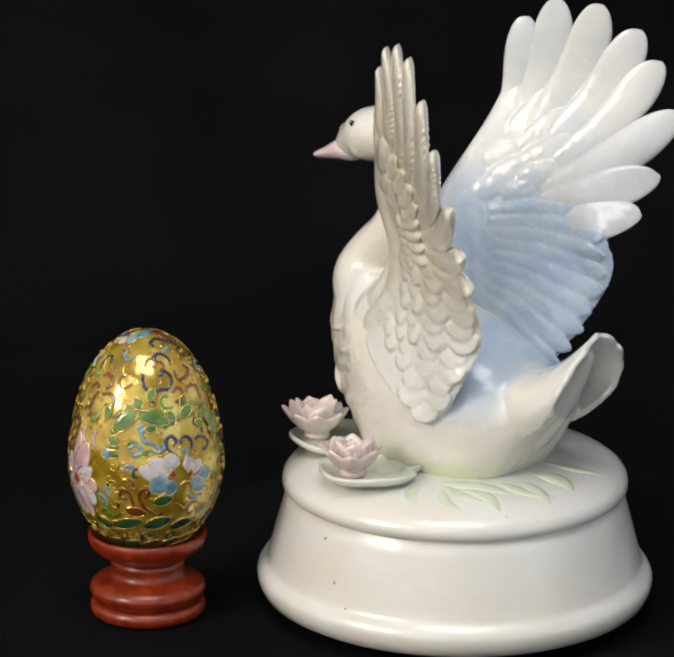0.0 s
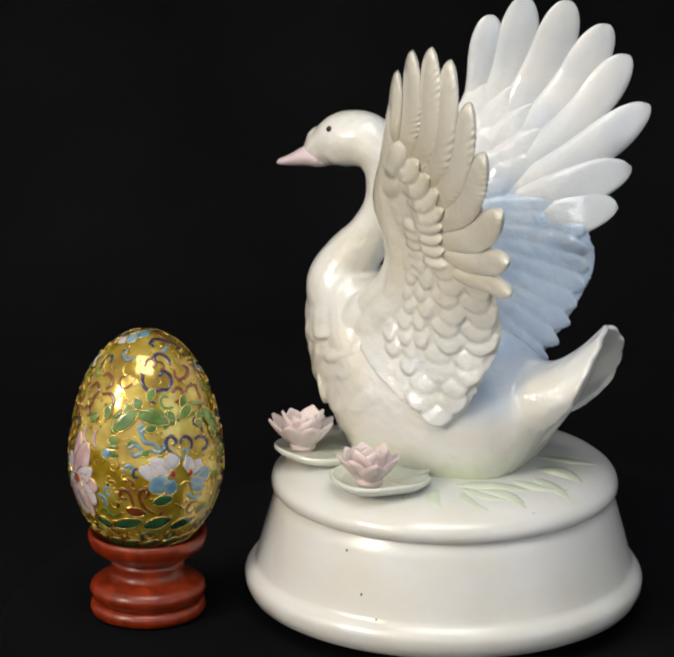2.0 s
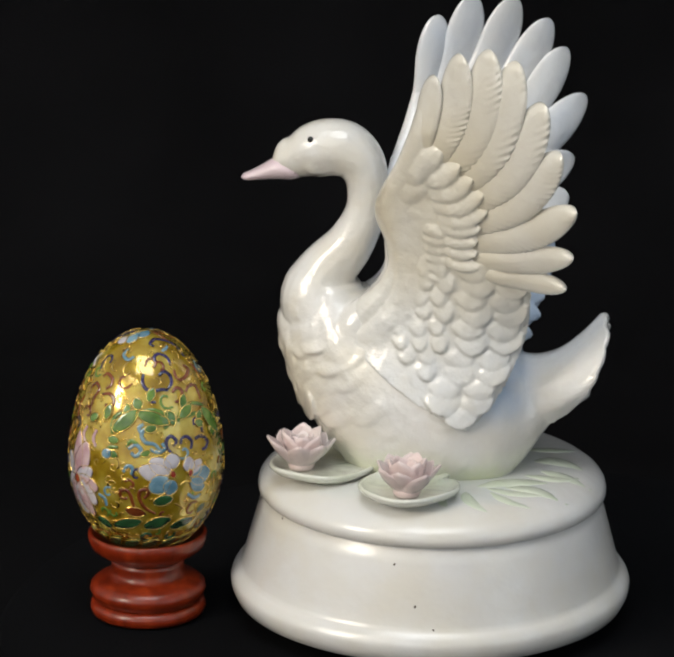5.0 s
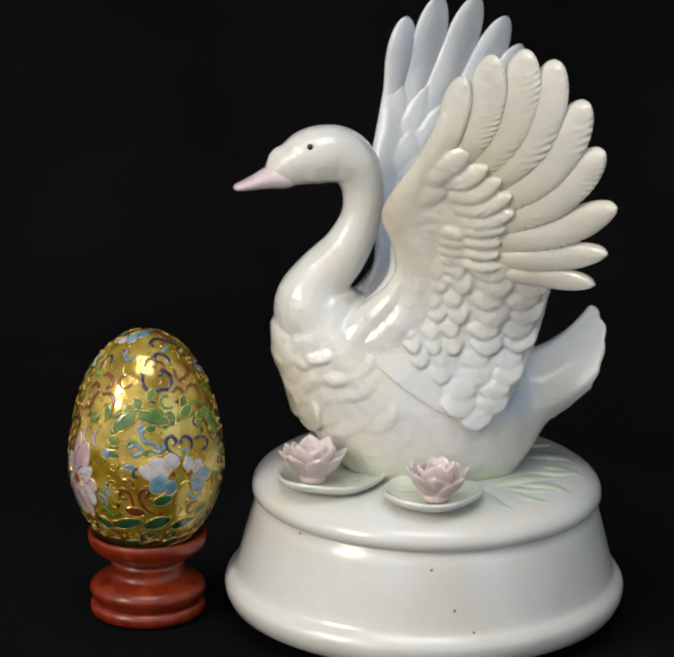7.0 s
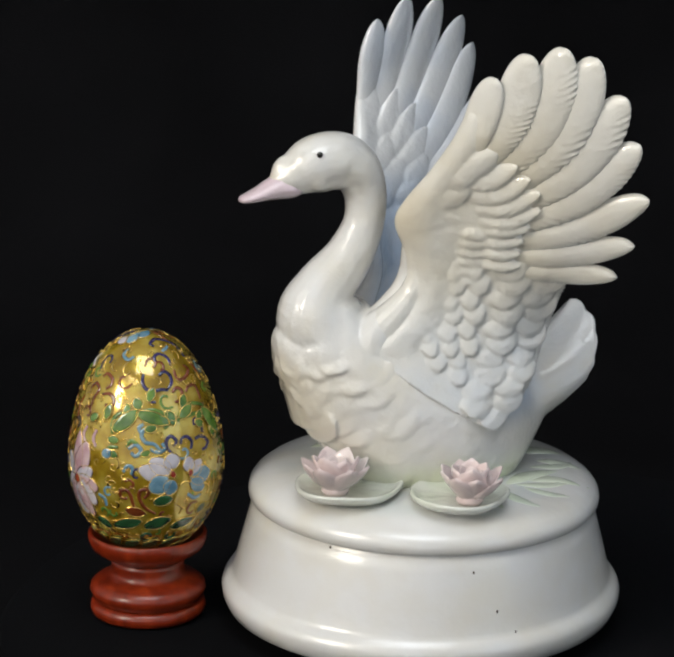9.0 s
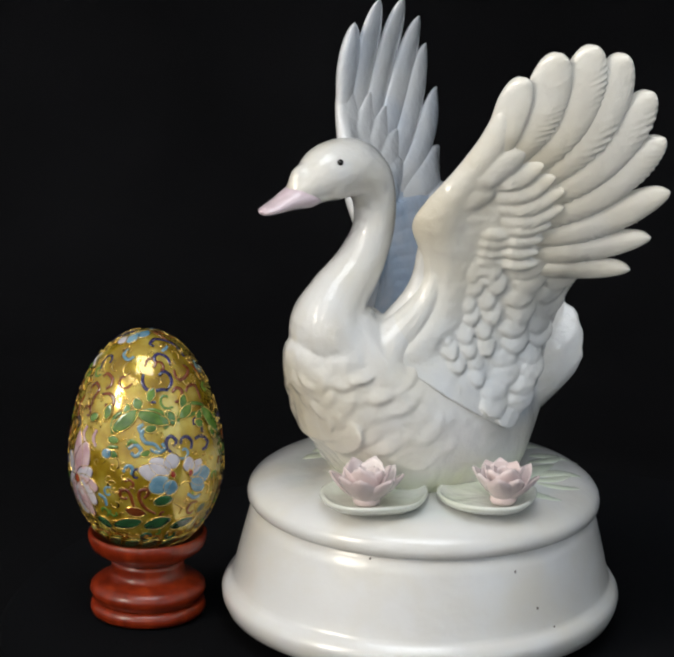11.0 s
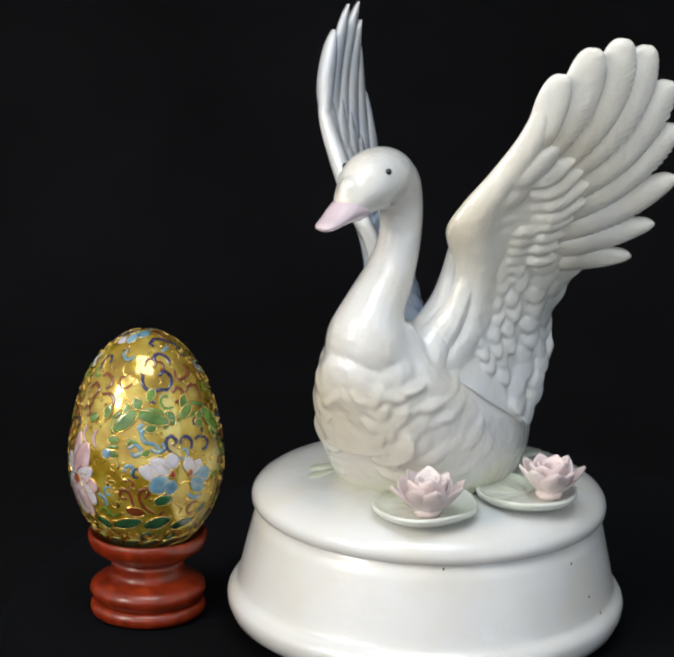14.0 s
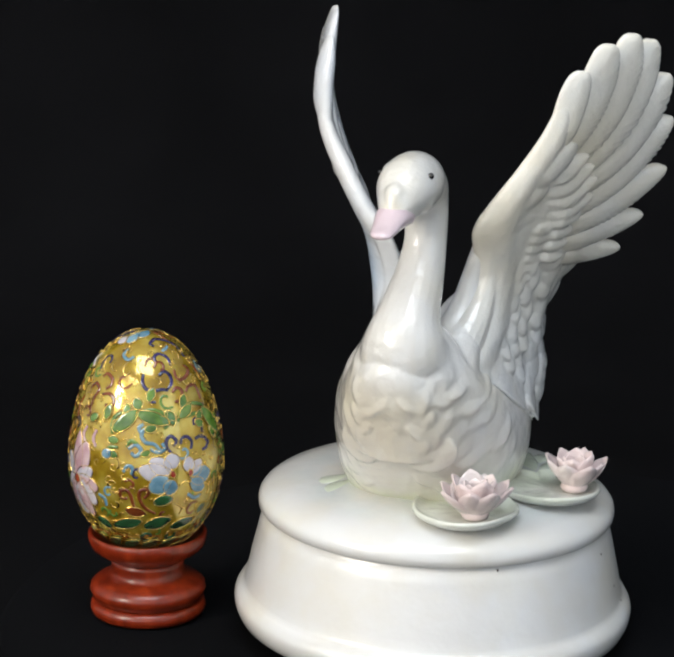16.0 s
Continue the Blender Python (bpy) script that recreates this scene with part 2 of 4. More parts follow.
base_profile = [(0.004, -0.0030), (0.046, -0.0030), (0.0500, -0.0052), (0.0535, -0.0056), (0.0560, -0.0042), (0.0571, -0.0018), (0.0574, 0.0004),
                (0.0571, 0.0016), (0.0563, 0.0029), (0.0553, 0.0038), (0.0546, 0.0045), (0.0542, 0.0055), (0.0535, 0.0082), (0.0526, 0.0120), (0.0513, 0.0170), (0.0500, 0.0220),
                (0.0490, 0.0254), (0.0481, 0.0262), (0.0482, 0.0267), (0.0496, 0.0270), (0.0502, 0.0278), (0.0503, 0.0290), (0.0500, 0.0304), (0.0491, 0.0317),
                (0.0472, 0.0331), (0.0440, 0.0345), (0.0400, 0.0355), (0.0350, 0.0362), (0.0250, 0.0368), (0.0120, 0.0370), (0.0008, 0.0370)]
pedestal = part("pedestal", lathe(base_profile, 128, oval), M_BASE, figurine, "white glazed round porcelain base with rolled rim")
pedestal.matrix_basis = BASE_M
part("winding_foot", lathe([(0.001, -0.0100), (0.017, -0.0100), (0.018, -0.0092), (0.018, -0.0036), (0.001, -0.0036)], 40), M_DISC, figurine, "black turning foot under the base")


def speck(f, l, z, r):
    """A small iron spot fired into the glaze of the base wall."""
    p = B(f, l, z) - BASE_C
    rad = float(np.interp(z * 0.001, [0.0029, 0.0038, 0.0055, 0.0082, 0.012, 0.017, 0.022, 0.0254], [0.0563, 0.0553, 0.0542, 0.0535, 0.0526, 0.0513, 0.0500, 0.0490]))
    a = math.atan2(p.y, p.x)
    rad *= 1 + oval(a, z * 0.001)
    bm = bmesh.new()
    m = Matrix.Translation((rad * math.cos(a), rad * math.sin(a), z * 0.001)) @ pose(0, 0, 0, 0, 0, math.degrees(a)) @ pose(0, 0, 0, 0, -12, 0) @ Matrix.Diagonal((0.00012, 0.0008 * r, 0.001 * r, 1))
    bmesh.ops.create_uvsphere(bm, u_segments=10, v_segments=6, radius=1, matrix=m)
    part("glaze_speck", bm, M_SPECK, figurine).matrix_basis = BASE_M


for s in ((23.3, 45.9, 21.9, 0.42), (17.0, 47.9, 11.0, 0.45), (11.7, 49.1, 5.0, 0.35), (58.2, 25.0, 25.8, 0.36)):
    speck(*s)


# ---- body, neck and head ----
def fused(name, bm, mat, label, voxel, rounds):
    """Link a mesh of overlapping forms as one moulded, glazed piece."""
    ob = part(name, bm, mat, figurine, label)
    r = ob.modifiers.new("fuse", "REMESH")
    r.mode, r.voxel_size, r.use_smooth_shade = "VOXEL", voxel, True
    m = ob.modifiers.new("soften", "SMOOTH")
    m.factor, m.iterations = 0.5, rounds
    return ob


def swan_body():
    bm = bmesh.new()
    stations = [  # forward, bottom, top, half width
        (62.8, 73, 78, 2.5), (61.2, 67, 80.5, 6.2), (57.8, 59.5, 82, 10.2), (53, 50.5, 83.5, 14.2), (47.2, 42.5, 84.5, 17.6), (40.5, 35, 85, 21.0),
        (33, 29, 83.5, 24), (24, 28, 81, 25.5), (14, 28, 78.5, 26.0), (5, 29, 75, 24.2), (-3, 32, 71.5, 21.2), (-9.5, 39, 66, 16.5), (-14, 46, 64, 13.5), (-18.5, 52, 63, 10), (-21.5, 56, 62, 5)]
    skin = spline(stations, 60)

    def skin_at(u, a):
        k = min(int(u * 59), 58)
        f, lo, hi, hw = skin[k] + (skin[k + 1] - skin[k]) * (u * 59 - k)
        c, v = math.cos(a), math.sin(a)
        hw += 0.8 if c < 0 else 0.0
        return B(f, -5 + hw * math.copysign(abs(c) ** (0.9 if v > 0 else 0.62), c), (lo + hi) / 2 + (hi - lo) / 2 * math.copysign(abs(v) ** (1 if v > 0 else 0.85), v))

    rings = []
    for k in range(44):
        rings.append([skin_at(k / 43, 2 * math.pi * i / 44) for i in range(44)])
    rings_mesh(bm, rings)
    # neck rising in an S, then the head
    path = [(36, -5, 66, 9), (43.5, -4.6, 72, 12.6), (48.6, -4.3, 78.5, 12.8), (50.6, -4.0, 84.5, 11.3), (48.2, -3.8, 91.2, 8.4), (43, -3.5, 97.5, 7.1), (39.8, -3.2, 103, 6.3), (37.8, -3.0, 108, 5.8),
            (37.1, -3.0, 113, 5.8), (37.6, -3.2, 118.5, 6.2), (40.0, -3.5, 123.2, 7.2), (44.5, -3.8, 126.0, 7.9)]
    pts = spline(path, 52)
    tube(bm, [B(*q[:3]) for q in pts], [q[3] * 0.001 for q in pts], 24, 1.0, LEFT)
    head = [(36.5, -3.5, 122.5, 3.0), (38.5, -3.6, 124.3, 5.8), (43, -3.8, 125.9, 7.7), (48, -3.9, 126.2, 8.15), (53, -4.1, 125.0, 7.8), (57.5, -4.2, 122.9, 6.0), (61.0, -4.3, 121.2, 4.4), (63.4, -4.3, 120.0, 2.8)]
    pts = spline(head, 26)
    tube(bm, [B(*q[:3]) for q in pts], [q[3] * 0.001 for q in pts], 24, 1.0, LEFT)
    bump_pts = spline([(56, -4.2, 126.2, 3.4), (60.2, -4.3, 125.4, 3.0), (61.6, -4.3, 123.4, 2.6), (62.6, -4.3, 121.2, 2.2)], 10)
    tube(bm, [B(*q[:3]) for q in bump_pts], [q[3] * 0.001 for q in bump_pts], 16, 1.0, LEFT)
    for side in (-1, 1):
        for f, l, z, r in ((52.0, 3.6, 122.6, 3.9), (50.5, 4.7, 129.4, 2.4)):
            bmesh.ops.create_uvsphere(bm, u_segments=16, v_segments=10, radius=r * 0.001, matrix=Matrix.Translation(B(f, -4.1 + side * l, z)))
    # shoulders swelling into the wing arms, and the full breast under the neck
    for run in ([(31.5, 8.2, 87.5, 2.6), (35.5, 7.2, 81.5, 5.4), (39.5, 5.2, 74.5, 8.4), (42, 2, 65, 11)], [(34, -13.5, 86, 2.4), (37.5, -13.2, 80.5, 5.0), (41, -13, 74.5, 8.2), (42, -10, 65, 11)],
                [(43.5, -4.5, 68, 15), (46.6, -4.4, 75, 14.0), (48.8, -4.2, 80.5, 12.4), (49.8, -4.0, 85.5, 10.8)],
                [(40, -5, 60, 19), (44.5, -4.9, 69, 16.8), (46.6, -4.7, 75.0, 15.4), (47.6, -4.4, 79.5, 13.9), (49.0, -4.2, 84, 11.8), (49.0, -4.0, 88, 9.8)],
                [(36, 5.0, 64, 12.5), (41.5, 4.2, 71, 10.0), (45, 2.2, 77.5, 8.2), (47.5, 0, 84, 6.8)], [(36, -15.0, 64, 12.5), (41.5, -14.0, 71, 10.0), (45, -11.2, 77.5, 8.2), (47.5, -8.4, 84, 6.8)],
                [(29.5, 11.2, 112, 1.2), (28.6, 9.2, 104, 2.4), (27.8, 7.2, 96, 3.2), (29.8, 5.8, 89, 4.0), (35, 3.5, 80, 6.0), (38, 1.0, 72, 9.0)]):
        pts = spline(run, 18)
        tube(bm, [B(*q[:3]) for q in pts], [q[3] * 0.001 for q in pts], 24, 1.0, LEFT)
    # overlapping breast feathers in low relief, seated on the fused form
    skin_tree = BVHTree.FromBMesh(bm)
    rng = random.Random(4)
    for row in range(15):
        u = 0.06 + row * 0.050
        for side in (-1, 1):
            for k in range(9):
                a = radians(-78 + 18 * k + (9 if row % 2 else 0) + rng.uniform(-3, 3))
                if side < 0:
                    a = math.pi - a
                c = skin_at(u, a)
                ahead = (c - ORIGIN).dot(FWD) * 1000
                top = float(np.interp(ahead, [8, 40, 46, 60], [0.047, 0.074, 0.076, 0.073]))
                if c.z > top or c.z < 0.039 or ahead < 9:
                    continue
                du, da = skin_at(u + 0.01, a) - c, skin_at(u, a + 0.05) - c
                n = du.cross(da).normalized()
                if n.dot(c - B(30, -5, 60)) < 0:
                    n = -n
                seat = skin_tree.ray_cast(c + n * 0.02, -n)[0]
                if seat is not None and (seat - c).length < 0.006:
                    c = seat
                x = n.cross(Vector((0, 0, 1)) + FWD * (0.5 + 0.07 * row)).normalized()
                m = Matrix((x, n.cross(x), n)).transposed().to_4x4()
                big = rng.uniform(0.9, 1.15)
                m = Matrix.Translation(c - n * (0.0014 if c.z < 0.052 or ahead < 22 else 0.0012 if c.z < top - 0.008 else 0.0016)) @ m @ pose(0, 0, 0, 12) @ Matrix.Diagonal((0.0062 * big, 0.0050 * big, 0.0010, 1))
                bmesh.ops.create_uvsphere(bm, u_segments=16, v_segments=10, radius=1, matrix=m)
    # keel under the tail
    keel = spline([(-5, -6.0, 50.5, 11.0), (-9, -6.0, 52.5, 9.2), (-14, -6.3, 56, 6.9), (-19, -6.8, 61, 4.9), (-24, -7.6, 68, 3.0), (-27.5, -8.0, 74, 1.4)], 22)
    tube(bm, [B(*q[:3]) for q in keel], [q[3] * 0.001 for q in keel], 24, 1.0, LEFT)
    # tail: an arched fan flaring to a scalloped rim, hollow behind
    across = [-1.0, -0.75, -0.45, 0.0, 0.45, 0.75, 1.0]
    root = [(-9, -18.0, 47), (-6, -20.5, 55), (-4, -17.0, 63.5), (-3, -6.0, 69.5), (-4, 5.0, 63.5), (-6, 8.5, 55), (-9, 6.0, 47)]
    waist = [(-18.5, -16.6, 52.3), (-18, -20.4, 57.5), (-17, -17.8, 64.6), (-15.3, -6.3, 67.4), (-17, 5.4, 64.6), (-18, 8.0, 57.5), (-18.5, 4.4, 52.3)]
    rim = [(-25.2, -18.0, 58.5), (-28.8, -20.6, 65.5), (-31.6, -16.6, 74.6), (-30.4, -8.0, 80.0), (-31.8, 2.0, 75.6), (-29.6, 7.6, 66.5), (-26.6, 7.2, 59.5)]
    na, ns = 81, 28
    lines = [spline(line, na) for line in (root, waist, rim)]
    grid = []
    for i in range(na):
        u = -1 + 2 * i / (na - 1)
        a, b, c = (line[i] for line in lines)
        scallop = 0.55 * abs(math.sin(4.5 * math.pi * u + 0.4)) - 0.3
        row = []
        for j in range(ns):
            t = j / (ns - 1)
            p = a * (1 - t) * (1 - 2 * t) + b * 4 * t * (1 - t) + c * t * (2 * t - 1)
            p = p + (c - b) / np.linalg.norm(c - b) * scallop * 1.6 * t ** 4
            row.append(p)
        grid.append(row)
    rings = []
    for i in range(na):
        u = -1 + 2 * i / (na - 1)
        outer, inner = [], []
        for j in range(ns):
            p = grid[i][j]
            du = grid[min(i + 1, na - 1)][j] - grid[max(i - 1, 0)][j]
            dt = grid[i][min(j + 1, ns - 1)] - grid[i][max(j - 1, 0)]
            n = np.cross(du, dt)
            n = n / (np.linalg.norm(n) + 1e-9)
            if n @ (p - np.array((-26.0, -6.5, 58.0))) < 0:
                n = -n
            rib = 0.16 * math.cos(9 * math.pi * u) * (j / (ns - 1)) ** 2
            outer.append(B(*(p + n * (0.9 + rib))))
            inner.append(B(*(p - n * 0.9)))
        rings.append(outer + list(reversed(inner)))
    rings_mesh(bm, rings)
    return fused("body", bm, M_BODY, "white glazed swan body with curved neck and upturned tail", 0.00048, 5)


body = swan_body()


def beak():
    bm = bmesh.new()
    rings = []
    for f, z, hw, hh in spline([(56.5, 119.4, 4.2, 2.2), (59, 119.7, 5.0, 3.2), (62, 120.0, 4.7, 3.5), (65, 119.3, 4.2, 2.9), (68, 118.2, 3.7, 2.1), (71, 117.3, 3.2, 1.4), (72.6, 117.0, 2.4, 1.0), (73.3, 116.9, 1.0, 0.4)], 14):
        rings.append([B(f, -4.3 + hw * math.cos(a), z + hh * math.sin(a)) for a in [2 * math.pi * k / 20 for k in range(20)]])
    rings_mesh(bm, rings)
    part("beak", bm, M_BEAK, figurine, "pale pink glazed beak")


beak()
for l in (2.75, -10.75):
    bm = bmesh.new()
    bmesh.ops.create_uvsphere(bm, u_segments=12, v_segments=8, radius=0.0009, matrix=Matrix.Translation(B(52.7, l, 129.4)))
    part("eye", bm, M_EYE, figurine, "small black painted eye")


# ---- wings ----
LW = (29.09, -26.71, 17.68, 1.82, -12.53, 1.86, -6.12, 13.48, -12.02, -8.81)
RW = (-33.62, 22.22, -18.0, -12.94, 4.83, -1.45, 9.7, -7.11, 4.77, 8.14)


SWELL = {LW: ((29, 118, 2.2, 9, 15), (33, 95, -2.2, 9, 15), (-9, 82, -6.0, 9, 16), (20, 134, 2.5, 8, 14), (-2, 65, 1.4, 9, 9), (4, 50, -1.8, 10, 9), (15, 112, 1.5, 9, 9)),
         RW: ((37, 98, 9.0, 9, 15), (28, 146, 3.0, 14, 14), (27, 142, -6.0, 12, 16), (-12, 99, 4.0, 6, 6), (0, 64, 6.0, 14, 17), (-18, 114, -3.0, 7, 7), (6, 138, -2.2, 14, 16))}


def sheet(c, f, z):
    """How far out the curved wing sheet lies at (forward, up): a cubic with a few local swells."""
    swell = sum(h * math.exp(-((f - a) / p) ** 2 - ((z - b) / q) ** 2) for a, b, h, p, q in SWELL[c])
    f, z = f / 50, (z - 110) / 50
    return swell + sum(k * b for k, b in zip(c, (1, f, z, f * f, f * z, z * z, z ** 3, f * z * z, f * f * z, f ** 3)))


def feather(wing, c, path, hw, thick, out, lift=0.0, tilt=0.0, frill=0.0, root=0.6, mat=None, n=20, rise=0.0, point=False, into=None):
    """One round-ended feather laid on the wing sheet. out: +1 where its face looks to the bird's left. lift, tilt, rise in mm."""
    fine = spline(path, 80)
    length = sum(float(np.linalg.norm(b - a)) for a, b in zip(fine, fine[1:]))
    round_end = min(0.7, (2.5 if frill else 2.3 if point else 2.0) * hw / length)
    top, low = [], []
    m = 19 if frill else 11
    for i in range(n):
        s = 1 - (1 - i / (n - 1)) ** 1.9
        k = s * 79
        k0 = min(int(k), 78)
        p = fine[k0] + (fine[k0 + 1] - fine[k0]) * (k - k0)
        d = fine[min(k0 + 2, 79)] - fine[max(k0 - 1, 0)]
        d = d / (np.linalg.norm(d) + 1e-9)
        nx, nz = d[1], -d[0]
        w = hw * (root + (1 - root) * min(1, s / 0.5))
        e = max(0.0, (s - 1 + round_end) / round_end)
        end = math.sqrt(max(0.0, 1 - e ** (1.75 if point or frill else 2.0)))
        w *= max(0.10, end)
        blunt = math.sqrt(max(0.003, 1 - (1 - min(1.0, (1 - s) * length / (1.3 * thick))) ** 2)) if frill else max(0.12, end)
        rt, rl = [], []
        for j in range(m):
            u = -math.cos(math.pi * j / (m - 1))
            f, z = float(p[0] + nx * w * u), float(p[1] + nz * w * u)
            th = thick * blunt * math.sqrt(max(0, 1 - u * u))
            seat = min(1.0, s / 0.35)
            th *= 0.5 + 0.5 * seat
            o = (lift + tilt * u) * seat + rise * s
            if frill and u < 0:
                o += frill * abs(u) ** 0.7 * math.sin(130 * s + 3.0 * math.sin(7 * s + path[-1][0]) + 13 * u) * min(1, 3 * s * (1 - s) + 0.1) * (0.55 + 0.45 * math.sin(11 * s + path[-1][1]))
            l = sheet(c, f, z)
            rt.append(B(f, l + out * (o + th), z))
            rl.append(B(f, l + out * (o - th), z))
        top.append(rt)
        low.append(rl)
    rings = [t + list(reversed(lo[1:-1])) for t, lo in zip(top, low)]
    if into is not None:
        rings_mesh(into, rings)
        return None
    bm = bmesh.new()
    rings_mesh(bm, rings)
    return part("feather", bm, mat or M_FEATHER, wing)


def membrane(c, lead, trail, thick=1.4, front=3.6, taper=0.45):
    """The wing's solid sheet between its leading and trailing curves, swelling to a rounded arm along the front."""
    n, m = 60, 30
    a, b = spline(lead, n), spline(trail, n)
    bm = bmesh.new()
    rings = []
    for i, (p, q) in enumerate(zip(a, b)):
        q = q + (p - q) * 0.03 * max(0.0, 1 - i / 7) ** 2
        span = float(np.linalg.norm(q - p))
        up, dn = [], []
        slim = front * (1 - taper * max(0.0, i / (n - 1) - 0.5) * 2) * min(1.0, 0.45 + i / 16)
        for j in range(m):
            s = (j / (m - 1)) ** 1.7
            f, z = float(p[0] + (q[0] - p[0]) * s), float(p[1] + (q[1] - p[1]) * s)
            foot = max(0.0, 1 - i / 9)
            z -= 2.0 * math.sin(math.pi * s) * max(0.0, 1 - i / 14)
            l = sheet(c, f, z) - math.copysign(0.5 * foot + 1.0 * max(0.0, 1 - s / 0.3) * max(0.0, 1 - i / 10), c[0])
            x = s * span / slim
            thin = thick * (1 - 0.35 * max(0.0, min(1.0, (i / (n - 1) - 0.4) / 0.2)))
            th = thin + (slim - thin) * math.exp(-(max(0.0, x - 1.0) / 1.6) ** 2)
            if x < 1:
                th *= math.sqrt(max(0.0, 1 - (1 - x) ** 2))
            th *= math.sqrt(max(0.0, 1 - s ** 10)) * max(0.1, 1 - (i / (n - 1)) ** 10) * math.sqrt(min(1.0, (i + 0.6) / 4))
            up.append(B(f, l + th, z))
            dn.append(B(f, l - th, z))
        rings.append(up + list(reversed(dn)))
    rings_mesh(bm, rings)
    return bm


def bowed(root, tip, bow):
    """Three control points of a feather's line, bowed to the rear and down."""
    d = np.array(tip, float) - np.array(root, float)
    k = np.array((d[1], -d[0])) / np.linalg.norm(d)
    return [root, tuple(np.array(root) + d * 0.5 - k * bow), tip]


def left_wing():
    lead = [(42, 75.5), (37.0, 80.0), (32.2, 86), (29.8, 93), (30.4, 102), (33.6, 111), (31.8, 118), (27, 127), (23.2, 136), (20.8, 143), (17.8, 147.5)]
    trail = [(4.2, 50.6), (-4.6, 65.5), (-10, 80), (-11.5, 94), (-14.5, 110), (-14, 126), (-8.5, 138), (-0.5, 147.5), (8, 150)]
    bm = membrane(LW, lead, trail)
    line = spline([(29.6, 11.5, 110, 2.6), (27.6, 11.5, 104, 2.9), (26.4, 11.0, 97, 3.3), (28.8, 9.9, 89.5, 4.0), (34.6, 7.6, 81.5, 5.6), (38.5, 3.5, 74, 7.0), (37, 0, 65, 7)], 30)
    tube(bm, [B(*q[:3]) for q in line], [q[3] * 0.001 for q in line], 16, 1.0, LEFT)
    # coverts lapping over the long feathers
    cov = [((21, 124), (8.5, 130), 3.5), ((19, 120), (5, 126.5), 3.5), ((17.5, 116.5), (2, 122.5), 3.3), ((16.5, 113.5), (1, 117.5), 3.0), ((16, 110.5), (2.5, 112.5), 2.6),
           ((15.5, 107.5), (3.5, 108.2), 2.3), ((15, 104.5), (3.8, 104.4), 2.3), ((14.5, 101.2), (3.5, 100.7), 2.3)]
    for k, (r, t, w) in enumerate(cov):
        feather(None, LW, bowed(r, t, 1.4 if k < 4 else 0.3), w, 1.3, 1, 1.7, -1.1, 0.3 if k < 4 else 0.0, n=40, into=bm)
    for k in range(6):
        z = 109.5 - k * 2.7
        feather(None, LW, [(21, z + 0.5), (16.5, z), (12.3, z - 0.5)], 1.9, 0.9, 1, 1.3, -0.6, into=bm)
    feather(None, LW, [(27, 119), (20, 127), (13.5, 133.5)], 3.6, 1.6, 1, 1.5, -0.4, into=bm)
    feather(None, LW, [(29, 116), (24, 119), (18, 121.5)], 3.4, 1.4, 1, 1.2, 0.2, into=bm)
    for k in range(5):
        z = 113 - k * 4.0
        feather(None, LW, [(26.5, z + 0.8), (23, z), (19, z - 0.6)], 2.3, 0.8, 1, 0.9, 0.2, into=bm)
    # scalloped rows on the lower wing
    rng = random.Random(3)
    for row in range(11):
        z = 99.5 - row * 4.3
        rear = np.interp(z, [52, 67, 80, 94, 100], [3.2, -5, -10, -10.8, -11])
        ridge = np.interp(z, [52, 78], [4.0, 36]) if z < 78 else 31
        x = rear + 4.4 + (0 if row % 2 else 1.8)
        col = 0
        while x < ridge - 2.5 and col < 9:
            w = 5.2 if col < 2 else 3.0 + rng.uniform(-0.3, 0.3)
            top = 6.6 if col < 2 else 6.4
            jig = rng.uniform(-0.5, 0.5)
            feather(None, LW, [(x + 1.6, z + top * 0.6), (x + 0.6, z), (x, z - top * 0.62 + jig)], w, 0.95, 1, 0.4, 0.0, 0, 0.8, None, 14, 1.8 if z > 75 else 1.2, into=bm)
            x += w * 1.8
            col += 1
    wing = fused("wing", bm, M_WING, "raised wing with cream-tinted feathers", 0.0004, 2)
    tips = [(15.6, 153.3), (8.5, 159.9), (0.5, 161.9), (-6.7, 159.6), (-14.0, 149.5), (-18.6, 136.9), (-23, 121.8), (-22.5, 108), (-20.8, 98)]
    roots = [(21, 129), (18.5, 124), (16, 120), (14, 116.5), (12, 113), (10, 109.5), (8, 106.2), (7, 102.4), (6, 99)]
    wid = [3.5, 4.6, 5.0, 5.0, 5.0, 4.8, 4.5, 3.9, 3.3]
    bow = [0.6, 2.6, 4.2, 5.0, 5.0, 4.2, 3.0, 1.6, 0.8]
    for k, (r, t, w, b) in enumerate(zip(roots, tips, wid, bow)):
        feather(wing, LW, bowed(r, t, b), w, 1.8 + 0.08 * k, 1, 0.5, -0.9, 0.05 if k == 0 else 0.5 if k < 7 else 0.25, 0.95 if k == 0 else 0.6, n=170)


